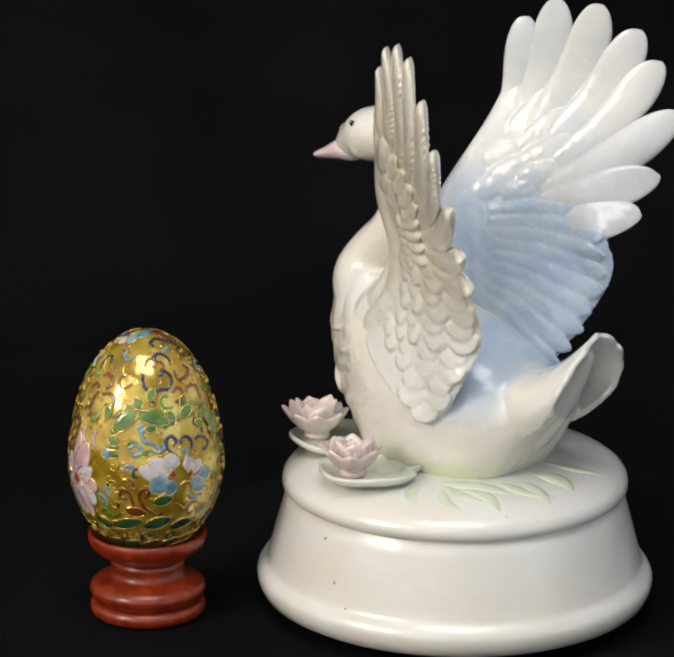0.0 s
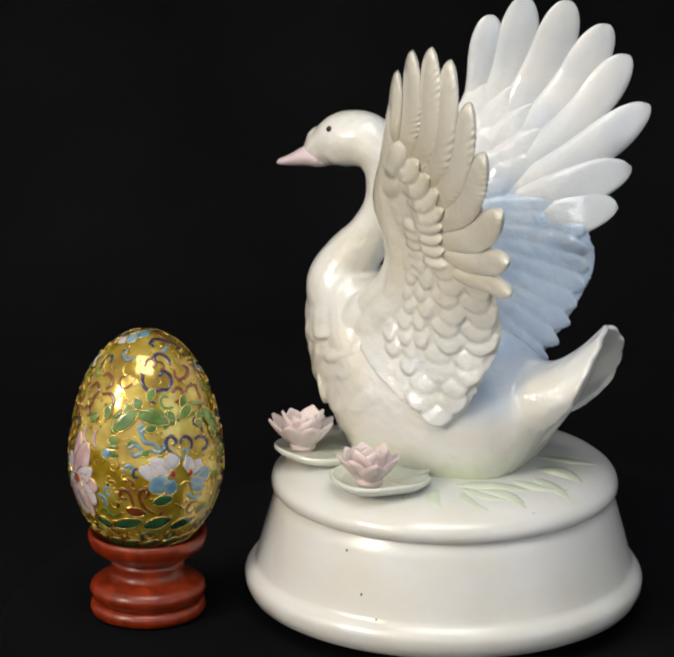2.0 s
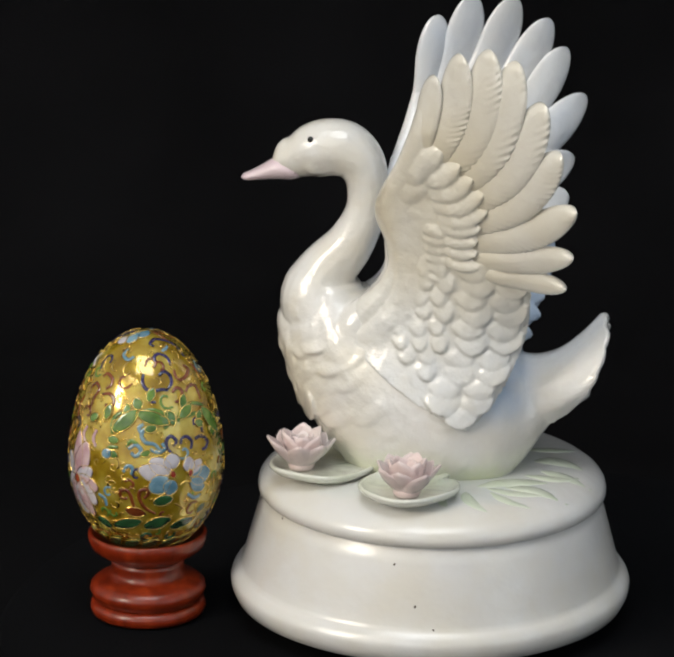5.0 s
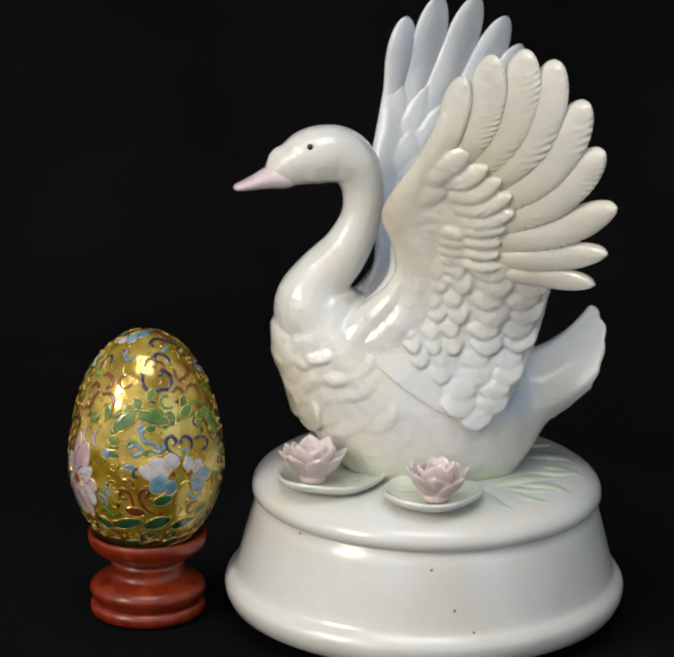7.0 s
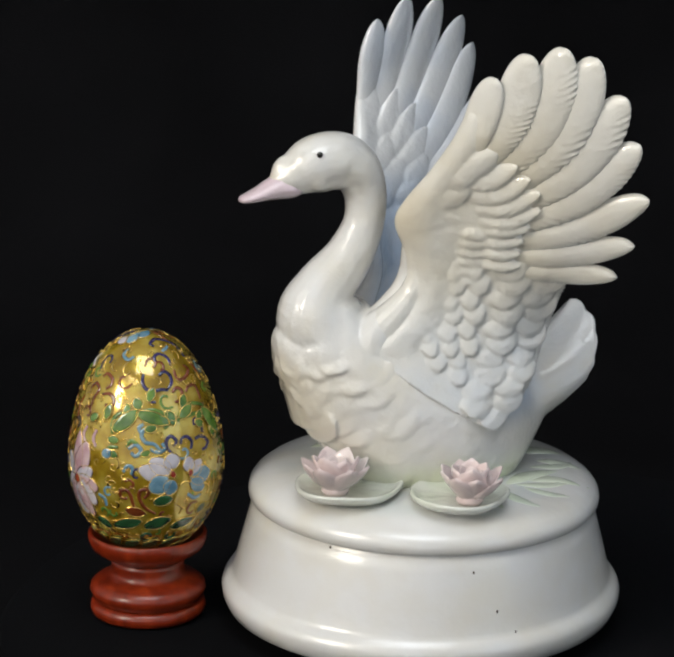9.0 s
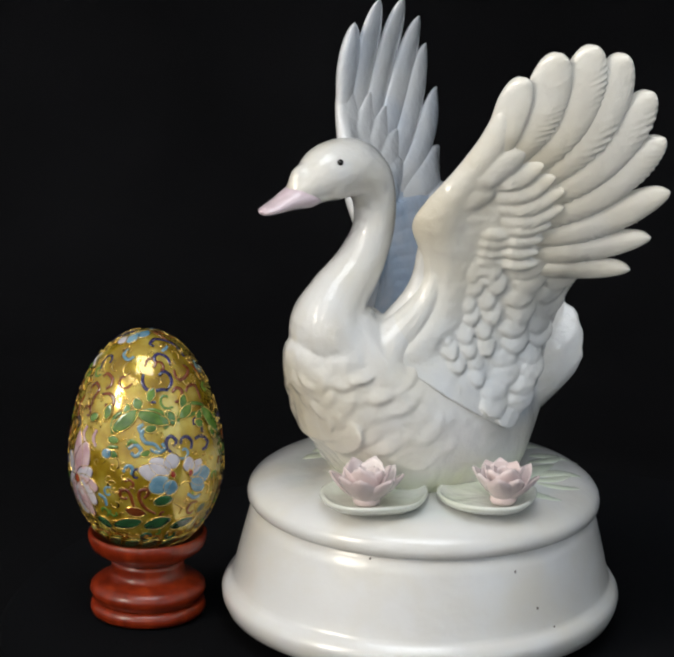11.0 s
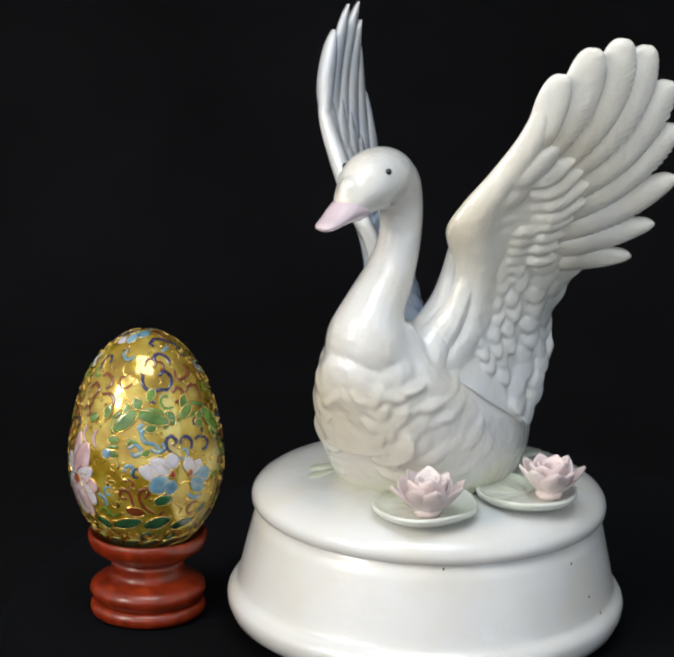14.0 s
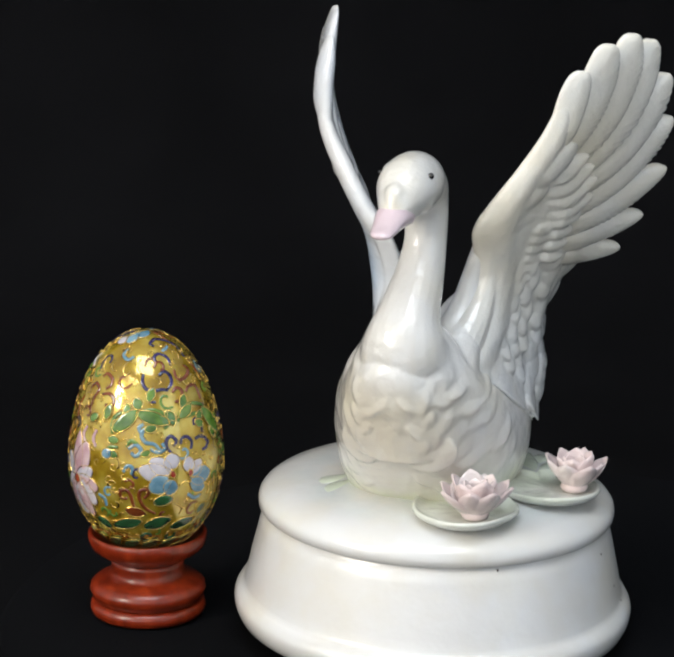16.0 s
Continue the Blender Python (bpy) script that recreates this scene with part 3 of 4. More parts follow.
def right_wing():
    lead = [(42, 78), (37.2, 85.5), (33.6, 91), (32.6, 97), (33.6, 104), (35, 110), (33.5, 118), (30.5, 128), (28, 138), (26.5, 145)]
    trail = [(5.5, 52), (-5.8, 66), (-12.6, 80), (-15.4, 93), (-11.5, 106), (-7, 127), (10, 142)]
    bm = membrane(RW, lead, trail, 1.7, 3.7, 0.2)
    line = spline([(32.6, -18.2, 110, 2.2), (31.4, -16, 104, 2.2), (30.2, -14.5, 97, 2.4), (30.6, -14.5, 90, 3.0), (35, -14.5, 81.5, 5.0), (39.5, -14, 74, 8.4), (38, -11, 65, 9)], 30)
    tube(bm, [B(*q[:3]) for q in line], [q[3] * 0.001 for q in line], 16, 1.0, LEFT)
    cov = [((29, 126), (21.5, 141), 3.4), ((26, 123), (13.5, 139.5), 3.7), ((23, 120), (7.5, 134.5), 3.8), ((20, 117), (4.5, 127.5), 3.8), ((20, 113), (6, 119.5), 3.8), ((22, 110), (9.5, 114), 3.4)]
    for r, t, w in cov:
        feather(None, RW, bowed(r, t, 1.8), w, 1.0, 1, 1.4, 0.6, point=True, into=bm)
    for r, t, w in [((32, 118), (24, 131), 3.6), ((30, 115), (18, 127), 3.6), ((28, 112), (14, 120), 3.8), ((30, 110), (19, 114), 3.4)]:
        feather(None, RW, bowed(r, t, 1.5), w, 0.9, 1, 1.7, 0.4, into=bm)
    for k in range(11):
        s = k / 10
        z = 111 - 51 * s
        tipf = np.interp(z, [52, 66, 80, 93, 106], [5, -5, -11.5, -14.5, -13])
        feather(None, RW, [(30 - 4 * s, 103 - 26 * s), ((30 - 4 * s + tipf) / 2, (103 - 26 * s + z - 4) / 2 + 1), (tipf, z - 5 - 3 * s)], 3.1, 0.85, 1, 1.5, 0.4, 0.0, 0.4, into=bm)
    for row in range(8):
        for col in range(4):
            z = 97 - row * 4.6
            x = np.interp(z, [52, 66, 80, 96], [6, -2, -6, -8]) + 5 + col * 7.4 + (2.5 if row % 2 else 0)
            if z < 78 and x > np.interp(z, [52, 78], [5.5, 40]) - 2:
                continue
            feather(None, RW, [(x + 1.5, z + 3.6), (x + 0.5, z), (x, z - 4)], 3.9, 0.7, -1, 0.6, 0, 0, 0.95, None, 12, 0.7, into=bm)
    wing = fused("wing", bm, M_BLUE, "raised wing with pale blue inner glaze", 0.00045, 2)
    tips = [(21.2, 159.8), (11.2, 165.6), (-0.5, 164.8), (-10.3, 158), (-15.4, 149.2), (-21.4, 135), (-18.8, 117.5), (-18, 106.5)]
    roots = [(25.5, 133), (23, 128), (20.5, 123), (17, 119), (13, 115), (10, 111), (9, 108), (5, 103.5)]
    wid = [4.7, 5.2, 5.4, 5.5, 5.4, 5.8, 6.2, 6.0]
    bow = [0.5, 1.5, 2.6, 3.2, 3.2, 2.6, 1.4, 0.8]
    for k, (r, t, w, b) in enumerate(zip(roots, tips, wid, bow)):
        feather(wing, RW, bowed(r, t, b), w, 2.9 if k == 0 else 2.1, 1, 0.1 if k < 6 else 0.7, 0.7, 0.0, mat=M_BLUEWHITE, n=30, point=k < 6)


left_wing()
right_wing()


# ---- lily pads, flowers and leaves on the base ----
def lily_pad(f0, l0, r, notch, seed, label, z0=36.9):
    rng = random.Random(seed)
    bm = bmesh.new()
    ph = [rng.uniform(0, 6.28) for _ in range(3)]
    prof = [(0.0, 0.6), (0.25, 0.7), (0.5, 0.75), (0.72, 0.8), (0.86, 1.1), (0.94, 1.9), (0.985, 2.2), (1.02, 1.9), (1.02, 1.1), (0.97, 0.3), (0.90, -0.5), (0.5, -0.6), (0.0, -0.6)]
    rings = []
    n = 72
    for k, h in prof:
        ring = []
        for i in range(n):
            a = 2 * math.pi * i / n
            wob = 1 + 0.03 * math.sin(2 * a + ph[0]) + 0.015 * math.sin(5 * a + ph[1])
            cut = math.exp(-((math.atan2(math.sin(a - notch), math.cos(a - notch))) / 0.10) ** 2)
            rr = max(0.05, r * k * wob * (1 - 0.30 * cut))
            vein = 0.10 * math.cos(11 * a) * k if k < 0.8 else 0
            ring.append(B(f0 + rr * math.cos(a), l0 + rr * math.sin(a), z0 + h + vein + 0.25 * math.sin(3 * a + ph[2]) * k))
        rings.append(ring)
    rings_mesh(bm, rings)
    return part("lily_pad", bm, M_PAD, figurine, label)


def water_lily(f0, l0, z0, r, turn, label):
    c = B(f0, l0, z0)
    bm = bmesh.new()
    prof = [(0.2, -2.4), (3.4, -2.3), (3.9, -1.2), (3.2, 0.6), (1.6, 1.6), (0.2, 1.8)]
    rings_mesh(bm, [[c + Vector((k * math.cos(a), k * math.sin(a), z)) * 0.001 for a in [2 * math.pi * i / 20 for i in range(20)]] for k, z in prof])
    flower = part("water_lily", bm, M_PINK, figurine, label)
    rng = random.Random(int(turn * 10))
    for count, open_, length, wide, start in ((8, 0.88, 1.05, 0.36, 0.0), (6, 0.50, 0.98, 0.38, 0.5), (5, 0.25, 0.80, 0.32, 0.2)):
        for i in range(count):
            az = turn + 2 * math.pi * (i + start) / count + rng.uniform(-0.12, 0.12)
            lean = open_ * rng.uniform(0.88, 1.1)
            L = r * length * rng.uniform(0.93, 1.07)
            d, s = Vector((math.cos(az), math.sin(az), 0)), Vector((-math.sin(az), math.cos(az), 0))
            n, m = 10, 7
            top, low = [], []
            for a in range(n):
                t = a / (n - 1)
                ang = lean * (1.25 - 0.35 * t)
                w = wide * r * math.sin(math.pi * (0.14 + 0.85 * t ** 1.25)) ** 0.8 + 0.05
                pos = d * (0.10 * r + L * t * math.sin(ang)) + Vector((0, 0, L * t * math.cos(ang) * 1.02 - 1.6))
                nor = d * -math.cos(ang) + Vector((0, 0, math.sin(ang)))
                rt, rl = [], []
                for b in range(m):
                    u = -1 + 2 * b / (m - 1)
                    cup = 0.32 * w * u * u
                    th = 0.34 * math.sqrt(max(0, 1 - u * u)) + 0.05
                    q = pos + s * (w * u) + nor * cup
                    rt.append(c + (q + nor * th) * 0.001)
                    rl.append(c + (q - nor * th) * 0.001)
                top.append(rt)
                low.append(rl)
            pb = bmesh.new()
            rings_mesh(pb, [x + list(reversed(y)) for x, y in zip(top, low)])
            part("petal", pb, M_PINK, flower)


lily_pad(47.1, 12.4, 14.6, radians(190), 1, "pale green lily pad with raised rim")
lily_pad(20.9, 28.9, 13.8, radians(215), 2, "pale green lily pad with raised rim")
water_lily(52.7, 16.8, 40.2, 11.4, 0.3, "open pale pink water lily")
water_lily(20.9, 36.0, 40.2, 10.8, 0.9, "open pale pink water lily")


def reed(pts, w):
    bm = bmesh.new()
    line = spline(pts, 14)
    rad = [0.001 * w * math.sin(math.pi * (0.01 + 0.98 * i / 13)) for i in range(14)]
    pts3 = []
    for p in line:
        q = B(p[0], p[1], 0)
        d = q - BASE_C
        top = float(np.interp(math.hypot(d.x, d.y), [0, 0.025, 0.035, 0.040, 0.044, 0.0472], [0.0370, 0.0368, 0.0362, 0.0355, 0.0345, 0.0331]))
        pts3.append(Vector((q.x, q.y, top - 0.0084 * d.x + 0.0190 * d.y - 0.00012)))
    tube(bm, pts3, rad, 12, 0.24)
    part("reed_leaf", bm, M_LEAF, figurine, "flat green reed leaf in relief")


for pts, w in (([(2, 20), (-8, 22), (-20, 18)], 2.2), ([(0, 22), (-6, 27), (-16, 28)], 2.0), ([(6, 23), (4, 30), (-4, 36)], 2.2), ([(-8, 8), (-18, 8), (-26, 2)], 2.4),
               ([(10, 24), (12, 30), (8, 38)], 1.8), ([(-6, -14), (-16, -16), (-24, -22)], 2.2), ([(28, -27), (34, -31), (38, -32)], 2.6), ([(32, -25), (39, -28), (44, -28)], 2.2),
               ([(-11, -4), (-18, -6), (-27, -4)], 3.4), ([(4, 20.5), (-6, 15), (-18, 11)], 3.2), ([(-4, 19), (-12, 18), (-23, 21)], 2.8), ([(-13, 3), (-20, 5), (-29, 8)], 2.6)):
    reed(pts, w)

# ---- the egg on its stand ----
STAND = Vector((-0.0932, -0.0024, DISC_Z))
stand = new("egg_stand")
stand.location = STAND
tagged(stand, "turned red varnished wooden egg cup stand", "egg stand")
part("foot_ring", lathe([(0.0005, 0.0002), (0.0152, 0.0002), (0.0164, 0.0010), (0.0168, 0.0024), (0.0164, 0.0040), (0.0153, 0.0047), (0.0005, 0.0047)], 72), M_WOOD, stand)
part("stem", lathe([(0.0005, 0.0046), (0.0150, 0.0047), (0.0152, 0.0053), (0.0161, 0.0061), (0.0168, 0.0077), (0.0165, 0.0092), (0.0150, 0.0105), (0.0125, 0.0115),
                    (0.0110, 0.0122), (0.0106, 0.0133), (0.0105, 0.0152), (0.0108, 0.0168), (0.0005, 0.0170)], 72), M_WOOD, stand)
part("cup", lathe([(0.0005, 0.0168), (0.0106, 0.0169), (0.0124, 0.0182), (0.0148, 0.0195), (0.0163, 0.0208), (0.0170, 0.0226), (0.0172, 0.0246), (0.0167, 0.0252), (0.0158, 0.0249),
                   (0.0120, 0.0222), (0.0060, 0.0206), (0.0005, 0.0204)], 72), M_WOOD, stand)

EGG_C, EGG_R, EGG_UP, EGG_DN = STAND + Vector((-0.0001, 0, 0.0470)), 0.0222, 0.0378, 0.0275


def egg_point(az, h, off=0.0):
    """A point of the egg: az in degrees round it (0 to the front, positive to the right as seen from the front), h from -1 (foot) to 1 (top)."""
    a = radians(az - 90)
    t = math.asin(max(-1, min(1, h)))
    r = EGG_R * math.cos(t) * (1 - 0.05 * max(0, h) * (1 - h))
    z = (EGG_UP if h > 0 else EGG_DN) * h
    n = Vector((math.cos(t) * math.cos(a), math.cos(t) * math.sin(a), math.sin(t) * 0.7)).normalized()
    return Vector((r * math.cos(a), r * math.sin(a), z)) + n * off


egg = new("cloisonne_egg")
egg.location = EGG_C
tagged(egg, "gold cloisonne enamel egg with flowers and scrolls on wooden stand", "egg")
bm = bmesh.new()
rings_mesh(bm, [[egg_point(360 * i / 72, math.sin(-1.5607 + 3.1215 * k / 47)) for i in range(72)] for k in range(48)])
part("shell", bm, M_GOLD, egg, "gilded yellow enamel shell")


def scroll(colour, pts, w=0.56):
    """A raised enamel scroll on the shell; wire scrolls are bare gold."""
    line = spline(pts, 6 * len(pts))
    if colour == "wire":
        w = 0.28
    ps = [egg_point(q[0], q[1], 0.0001) for q in line]
    rad = [0.001 * w * (0.75 + 0.25 * math.sin(math.pi * k / (len(ps) - 1))) for k in range(len(ps))]
    rad[0] *= 1.25
    bm = bmesh.new()
    rings = []
    for i, p in enumerate(ps):
        d = (ps[min(i + 1, len(ps) - 1)] - ps[max(i - 1, 0)]).normalized()
        n = Vector((p.x, p.y, p.z * 0.5)).normalized()
        s = d.cross(n).normalized()
        rings.append([p + rad[i] * (math.cos(a) * s + 0.36 * math.sin(a) * n) for a in [math.pi * k / 4 for k in range(8)]])
    rings_mesh(bm, rings)
    part("scroll", bm, M_WIRE if colour == "wire" else ENAMEL[colour], egg, "gold wire scroll" if colour == "wire" else colour.replace("_", " ") + " enamel scroll")


LAYER = iter(range(1000))


def petal_patch(colour, a, b, hw):
    """A petal- or leaf-shaped enamel cell from a to b, edged with gold wire."""
    mid = egg_point((a[0] + b[0]) / 2, (a[1] + b[1]) / 2)
    n = Vector((mid.x, mid.y, mid.z * 0.5)).normalized()
    edge = []
    steps = 11
    for side in (1, -1):
        for k in range(steps):
            t = k / (steps - 1) if side > 0 else 1 - k / (steps - 1)
            p = egg_point(a[0] + (b[0] - a[0]) * t, a[1] + (b[1] - a[1]) * t)
            d = (egg_point(*b) - egg_point(*a)).normalized()
            s = d.cross(n).normalized()
            w = 0.00145 * hw * (1.3 if colour in ("white", "blue", "pink") else 1.0) * math.sin(math.pi * min(1, 0.06 + 0.9 * t)) ** 0.7
            q = p + side * s * w
            # back onto the shell
            h = max(-0.999, min(0.999, q.z / (EGG_UP if q.z > 0 else EGG_DN)))
            edge.append((math.degrees(math.atan2(q.y, q.x)) + 90, h))
    cen = (sum(((e[0] - edge[0][0] + 180) % 360 - 180) for e in edge) / len(edge) + edge[0][0], sum(e[1] for e in edge) / len(edge))

    rise = 0.000008 * (next(LAYER) % 40)

    def toward(e, k, off):
        off += rise
        return egg_point(cen[0] + ((e[0] - cen[0] + 180) % 360 - 180) * k, cen[1] + (e[1] - cen[1]) * k, off)

    bm = bmesh.new()
    rings_mesh(bm, [[toward(e, k, off) for e in edge] for k, off in ((1.0, -0.0003), (1.0, 0.00022), (0.93, 0.0003), (0.55, 0.00032), (0.08, 0.00032))])
    cell = part("enamel_cell", bm, ENAMEL[colour], egg, colour.replace("_", " ") + " enamel cell")
    bm = bmesh.new()
    ring = [toward(e, 1.03, 0.0002) for e in edge]
    rows = []
    for i, p in enumerate(ring):
        d = (ring[(i + 1) % len(ring)] - ring[i - 1]).normalized()
        nn = Vector((p.x, p.y, p.z * 0.5)).normalized()
        s = d.cross(nn)
        s = s.normalized() if s.length > 1e-9 else nn
        rows.append([p + 0.00016 * (math.cos(t) * s + math.sin(t) * nn) for t in [2 * math.pi * k / 5 for k in range(5)]])
    rows.append(rows[0])
    rings_mesh(bm, rows, cap=False)
    part("wire_edge", bm, M_WIRE, cell, "thin gold wire edge")


scroll("navy", [(26.5, 0.927), (19.0, 0.943), (34.5, 0.964), (58.0, 0.948), (72.0, 0.906), (70.5, 0.829)])
scroll("navy", [(21.5, 0.839), (21.5, 0.87), (30.5, 0.883), (40.0, 0.853), (40.5, 0.804)])
scroll("navy", [(5.5, 0.76), (5.0, 0.707), (9.0, 0.663), (15.5, 0.656)])
scroll("navy", [(22.5, 0.749), (29.5, 0.772), (35.0, 0.743), (35.0, 0.695), (30.0, 0.656)])
scroll("navy", [(17.0, 0.574), (12.5, 0.581), (12.0, 0.623), (17.0, 0.649), (24.0, 0.656), (30.0, 0.649)])
scroll("navy", [(49.0, 0.375), (49.5, 0.407), (54.0, 0.415), (57.0, 0.367), (56.0, 0.309)])
scroll("navy", [(27.5, 0.199), (23.5, 0.242), (23.5, 0.301), (27.5, 0.326), (31.5, 0.284), (28.5, 0.25)])
scroll("navy", [(34.5, 0.259), (36.5, 0.301), (41.5, 0.301), (44.5, 0.259), (43.0, 0.208)])
scroll("navy", [(48.0, 0.276), (54.5, 0.284), (61.0, 0.233), (58.5, 0.191), (54.0, 0.182)])
scroll("rust", [(-41.5, 0.719), (-37.5, 0.743), (-29.0, 0.719), (-28.0, 0.676), (-33.0, 0.643)])
scroll("rust", [(-35.0, 0.602), (-27.5, 0.616), (-21.5, 0.581), (-23.0, 0.53), (-29.5, 0.537)])
scroll("rust", [(-45.5, 0.5), (-44.5, 0.559), (-41.0, 0.629), (-47.5, 0.663), (-53.0, 0.623)])
scroll("rust", [(33.5, 0.629), (39.0, 0.656), (44.0, 0.629), (41.0, 0.574), (34.5, 0.559)])
scroll("rust", [(48.0, 0.616), (53.5, 0.649), (62.0, 0.643), (63.5, 0.595), (63.5, 0.537)])
scroll("rust", [(42.5, 0.772), (42.0, 0.731), (46.5, 0.701), (56.5, 0.719), (63.0, 0.755), (58.0, 0.788)])
scroll("rust", [(-6.5, -0.191), (-11.0, -0.182), (-11.5, -0.113), (-7.0, -0.096), (-4.0, -0.156), (-1.5, -0.276), (4.5, -0.334)])
scroll("rust", [(6.0, -0.182), (9.0, -0.131), (7.5, -0.087), (3.0, -0.105), (2.5, -0.182), (6.5, -0.292), (14.5, -0.367)])
scroll("rust", [(-60.0, 0.552), (-63.5, 0.477), (-62.0, 0.383)])
scroll("rust", [(71.5, 0.799), (76.5, 0.737), (77.5, 0.663)])
scroll("green", [(-19.0, 0.342), (-20.0, 0.415), (-16.0, 0.485), (-7.0, 0.5)])
scroll("green", [(-6.5, 0.431), (-0.5, 0.485), (7.5, 0.5)])
scroll("green", [(3.5, 0.515), (14.5, 0.522), (23.0, 0.485), (25.5, 0.415), (22.0, 0.383)])
scroll("green", [(34.5, 0.423), (38.5, 0.492), (49.5, 0.53), (62.5, 0.5), (68.5, 0.438)])
scroll("green", [(44.0, 0.446), (53.5, 0.454), (63.0, 0.415)])
scroll("green", [(-24.0, 0.182), (-20.5, 0.242), (-13.5, 0.25)])
scroll("green", [(-7.0, 0.259), (-4.0, 0.301), (1.5, 0.284)])
scroll("green", [(78.5, 0.399), (80.5, 0.309), (78.0, 0.233)])
scroll("blue", [(11.0, 0.375), (6.5, 0.383), (4.5, 0.342), (7.5, 0.292), (14.0, 0.276), (19.0, 0.225)])
scroll("blue", [(11.0, 0.242), (16.5, 0.216), (21.5, 0.242), (20.0, 0.284)])
scroll("blue", [(-5.5, 0.242), (0.0, 0.276), (4.0, 0.233), (0.0, 0.191), (-3.5, 0.216)])
scroll("blue", [(-9.0, 0.07), (-6.5, 0.113), (-2.5, 0.105), (-3.0, 0.052)])
scroll("blue", [(4.0, 0.358), (2.5, 0.399), (6.0, 0.423)])
scroll("blue", [(39.5, -0.182), (46.0, -0.242), (52.0, -0.225)])
scroll("blue", [(-23.0, 0.91), (-25.5, 0.875), (-16.0, 0.848), (-8.5, 0.87)])
scroll("blue", [(36.5, 0.895), (52.5, 0.917)])
scroll("blue", [(-30.0, -0.182), (-25.0, -0.216), (-24.0, -0.301)])
scroll("pink", [(-44.5, 0.358), (-47.5, 0.292), (-43.0, 0.216)])
scroll("pink", [(-34.0, 0.35), (-36.0, 0.284), (-33.0, 0.225)])
scroll("pink", [(-47.5, -0.009), (-51.5, -0.165), (-48.5, -0.301)])
scroll("white", [(-53.0, 0.309), (-57.0, 0.199), (-56.5, 0.105)])
scroll("white", [(-75.5, 0.839), (-82.0, 0.783), (-71.5, 0.749)])
scroll("wire", [(-15.5, 0.191), (-12.0, 0.139), (-14.0, 0.087)])
scroll("wire", [(32.0, -0.07), (37.5, -0.035), (42.5, -0.096), (41.5, -0.174)])
scroll("wire", [(-23.0, -0.469), (-11.5, -0.469), (-4.0, -0.415)])
scroll("wire", [(29.0, -0.259), (35.5, -0.326), (34.0, -0.399)])
scroll("wire", [(3.0, 0.766), (-2.0, 0.819), (2.0, 0.857)])
scroll("wire", [(-34.5, 0.829), (-34.5, 0.783), (-27.0, 0.766)])
scroll("wire", [(53.5, -0.087), (61.0, -0.165), (59.0, -0.25)])
petal_patch("white", (24.0, 0.035), (2.5, 0.096), 1.38)
petal_patch("white", (25.5, 0.061), (10.5, 0.165), 1.25)
petal_patch("white", (28.0, 0.087), (25.5, 0.199), 1.25)
petal_patch("blue", (24.0, 0.009), (10.0, -0.087), 1.5)
petal_patch("blue", (26.5, 0.0), (24.0, -0.156), 1.12)
petal_patch("white", (41.0, 0.017), (51.5, 0.113), 1.12)
petal_patch("blue", (41.0, -0.009), (60.5, 0.0), 1.5)
petal_patch("blue", (41.5, -0.035), (54.0, -0.165), 1.12)
petal_patch("white", (40.5, 0.044), (39.5, 0.156), 1.0)
for hue, tip, wide in (("white", (-66.0, 0.12), 1.3), ("pink", (-52.0, 0.30), 1.3), ("white", (-68.0, -0.20), 1.3), ("pink", (-41.0, 0.24), 1.7), ("white", (-35.0, 0.05), 1.3),
                       ("pink", (-30.0, -0.12), 1.4), ("white", (-33.0, -0.30), 1.6), ("pink", (-62.0, -0.40), 1.4), ("white", (-48.0, -0.46), 1.7), ("pink", (-39.0, -0.45), 1.2)):
    petal_patch(hue, (-52.0, -0.08), tip, wide)
petal_patch("red", (-55.0, -0.10), (-49.0, -0.05), 0.9)
for k, (az, h) in enumerate(((-22, 0.30), (-12, 0.36), (-8, 0.56), (10, 0.58), (16, 0.40), (24, 0.50), (30, 0.40), (44, 0.60), (52, 0.42), (58, 0.36), (66, 0.34), (-26, 0.44), (-34, 0.46))):
    petal_patch("green", (az, h), (az + 9 * math.cos(2.4 * k), h + 0.11 * math.sin(2.4 * k)), 0.8)
petal_patch("red", (26.0, 0.07), (28.0, 0.017), 0.5)
petal_patch("red", (40.5, 0.061), (41.0, 0.009), 0.5)
petal_patch("green", (-18.0, 0.367), (1.0, 0.515), 1.38)
petal_patch("green", (1.0, 0.5), (26.0, 0.423), 1.25)
petal_patch("green", (-3.0, 0.552), (5.0, 0.574), 1.25)
petal_patch("green", (60.0, 0.477), (78.0, 0.267), 1.38)
petal_patch("green", (36.0, 0.446), (49.0, 0.522), 1.0)
petal_patch("dark_green", (-20.5, -0.53), (3.0, -0.446), 1.25)
petal_patch("dark_green", (6.0, -0.522), (27.0, -0.438), 1.38)
petal_patch("dark_green", (28.5, -0.552), (48.5, -0.485), 1.25)
petal_patch("dark_green", (-35.5, -0.454), (-24.5, -0.559), 1.12)
petal_patch("dark_green", (13.0, -0.233), (27.0, -0.199), 1.12)
petal_patch("rust", (-8.0, -0.317), (6.5, -0.358), 1.0)
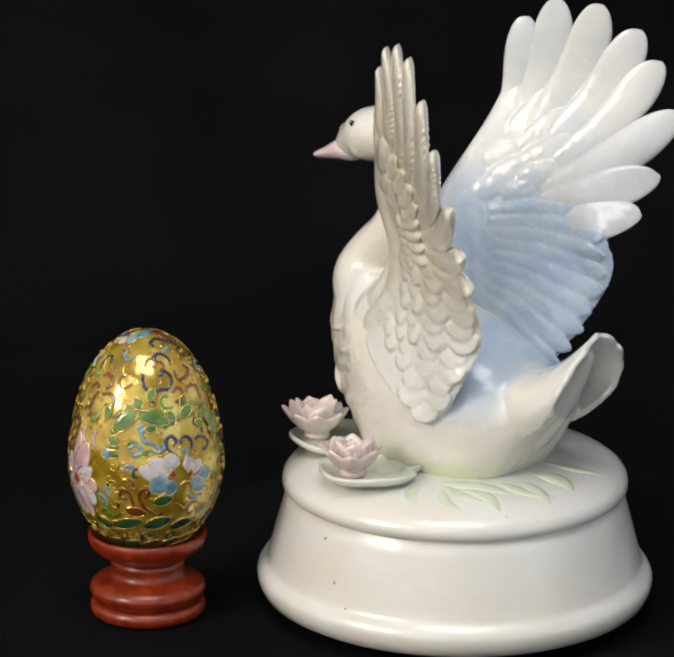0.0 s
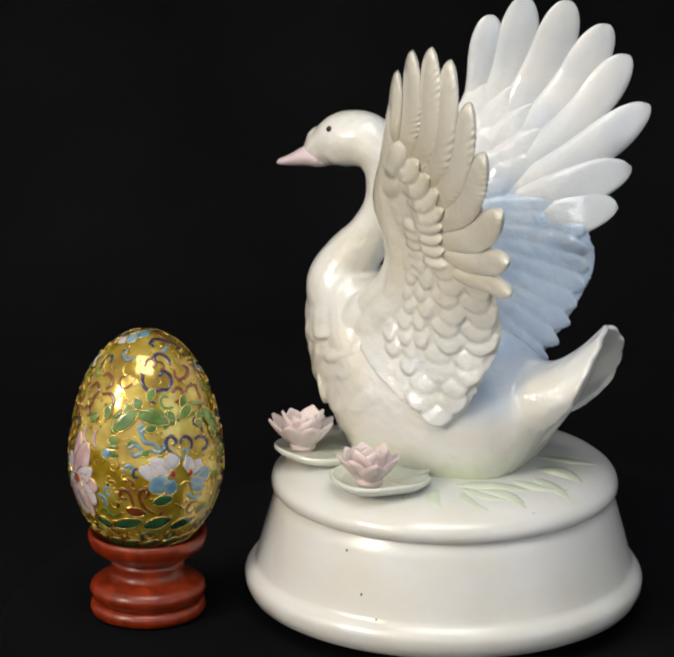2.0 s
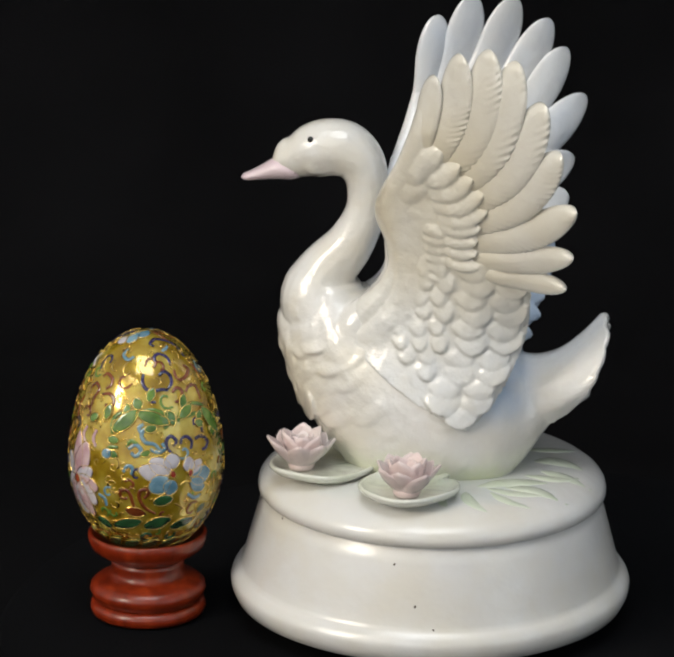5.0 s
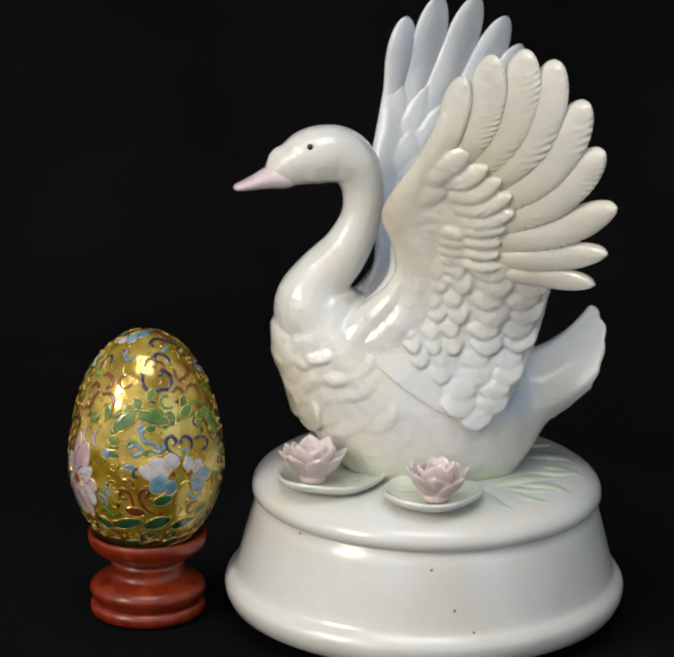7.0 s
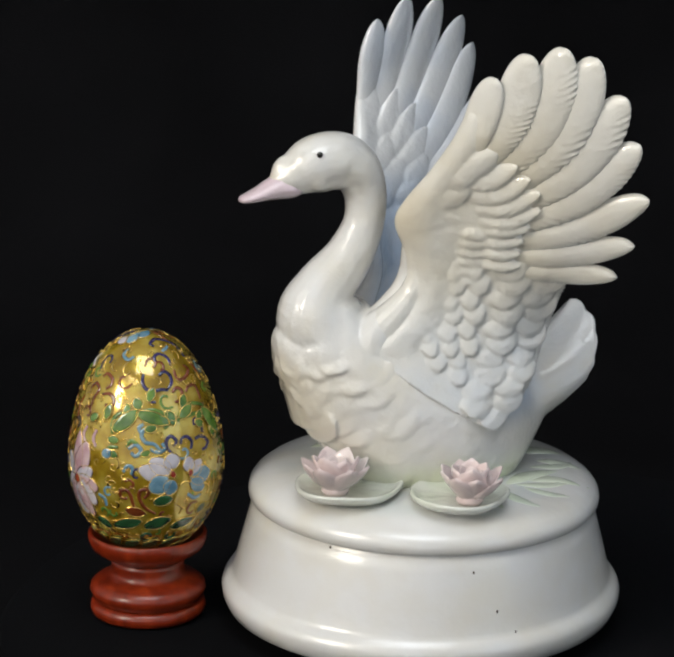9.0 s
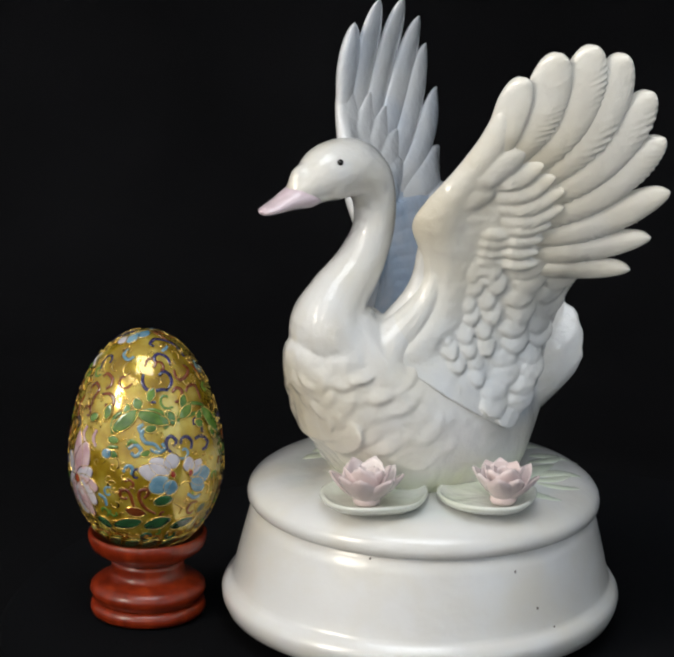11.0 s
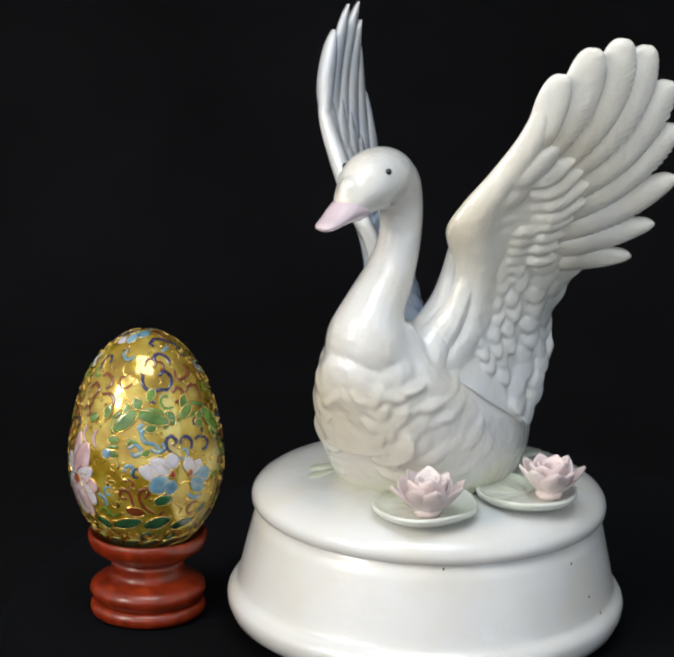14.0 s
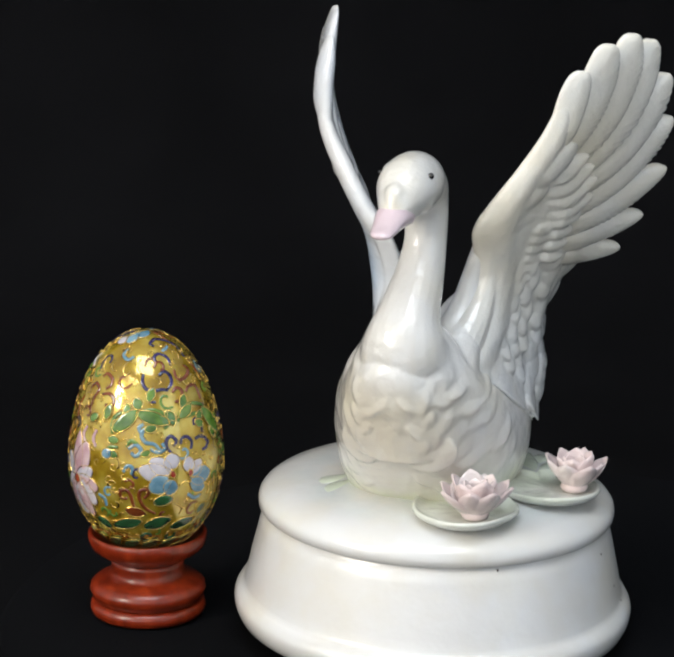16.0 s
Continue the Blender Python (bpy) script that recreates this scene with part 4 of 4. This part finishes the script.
petal_patch("blue", (-45.0, 0.974), (44.5, 0.995), 1.12)
petal_patch("white", (-55.0, 0.924), (-45.0, 0.964), 0.88)
petal_patch("blue", (-26.5, 0.986), (-29.5, 0.937), 0.88)
petal_patch("dark_green", (51.0, -0.423), (59.0, -0.342), 1.0)
petal_patch("green", (-21.0, 0.208), (-13.5, 0.182), 0.75)
petal_patch("blue", (-26.0, 0.174), (-18.5, 0.216), 0.75)
petal_patch("green", (4.0, 0.199), (11.0, 0.225), 0.62)
# dark green leaf band, carried down to paint in the foot's dark reflection
for ring, (h0, h1, n) in enumerate(((-0.90, -0.80, 16), (-0.82, -0.70, 18))):
    for k in range(n):
        az = -180 + 360 * (k + 0.5 * ring) / n
        petal_patch("dark_green", (az - 9, h0), (az + 9, h1), 1.15)


def curls():
    """Small scrolls that fill the ground between the larger cells."""
    rng = random.Random(12)
    placed = []
    for ob in egg.children:
        if ob.name.startswith(("scroll", "enamel_cell")):
            vs = ob.data.vertices
            placed += [vs[k].co.copy() for k in range(0, len(vs), 16)]
    made = 0
    for _ in range(2600):
        az, h = rng.uniform(-180, 180), rng.uniform(-0.86, 0.985)
        p = egg_point(az, h)
        if any((p - q).length < 0.0018 for q in placed):
            continue
        size, spin, turns = rng.uniform(0.0014, 0.0025), rng.uniform(0, 6.28), rng.choice((-1, 1))
        ca = math.degrees(size / max(0.004, (p.x ** 2 + p.y ** 2) ** 0.5))
        ch = size / (EGG_UP if h > 0 else EGG_DN)
        pts = []
        for k in range(7):
            t = k / 6
            r = 0.30 + 0.75 * t
            ang = spin + turns * 4.6 * t
            pts.append((az + ca * r * math.cos(ang), max(-0.99, min(0.99, h + ch * r * math.sin(ang)))))
        # foot curls go mostly dark green too, standing in for the dark reflection
        front = h < -0.62
        scroll(rng.choice(("rust", "navy", "green", "blue", "wire", "wire", "green", "rust") if not front else ("dark_green", "dark_green", "dark_green", "wire", "navy")), pts, 0.62 if front else 0.40)
        placed.append(p)
        made += 1
        if made > 240:
            break


curls()


def filigree():
    """Fine gold wire curls over the whole ground, too small to pick apart."""
    rng = random.Random(31)
    bm = bmesh.new()
    for _ in range(430):
        az, h = rng.uniform(-180, 180), rng.uniform(-0.9, 0.985)
        p = egg_point(az, h)
        size, spin, way = rng.uniform(0.0006, 0.0013), rng.uniform(0, 6.28), rng.choice((-1, 1))
        ca = math.degrees(size / max(0.004, (p.x ** 2 + p.y ** 2) ** 0.5))
        ch = size / (EGG_UP if h > 0 else EGG_DN)
        line = []
        for k in range(9):
            t = k / 8
            ang = spin + way * 4.4 * t
            line.append(egg_point(az + ca * (0.35 + 0.8 * t) * math.cos(ang), max(-0.99, min(0.99, h + ch * (0.35 + 0.8 * t) * math.sin(ang))), 0.00016))
        rings = []
        for i, q in enumerate(line):
            d = (line[min(i + 1, 8)] - line[max(i - 1, 0)]).normalized()
            n = Vector((q.x, q.y, q.z * 0.5)).normalized()
            s = d.cross(n).normalized()
            rings.append([q + 0.00013 * (math.cos(a) * s + math.sin(a) * n) for a in [2 * math.pi * k / 5 for k in range(5)]])
        rings_mesh(bm, rings)
    tagged(part("wire_filigree", bm, M_WIRE, egg, "fine curled gold wire filigree"), kind="stuff")


filigree()


def motions():
    turn = [(0.0, -52.43), (2.0, -38.26), (4.0, -23.95), (7.5, 0.0), (8.5, 7.15), (11.5, 28.41), (13.5, 42.68), (16.0, 61.04)]
    walk(figurine, [(t, pose(0, 0, 0, 0, 0, a)) for t, a in turn])


motions()
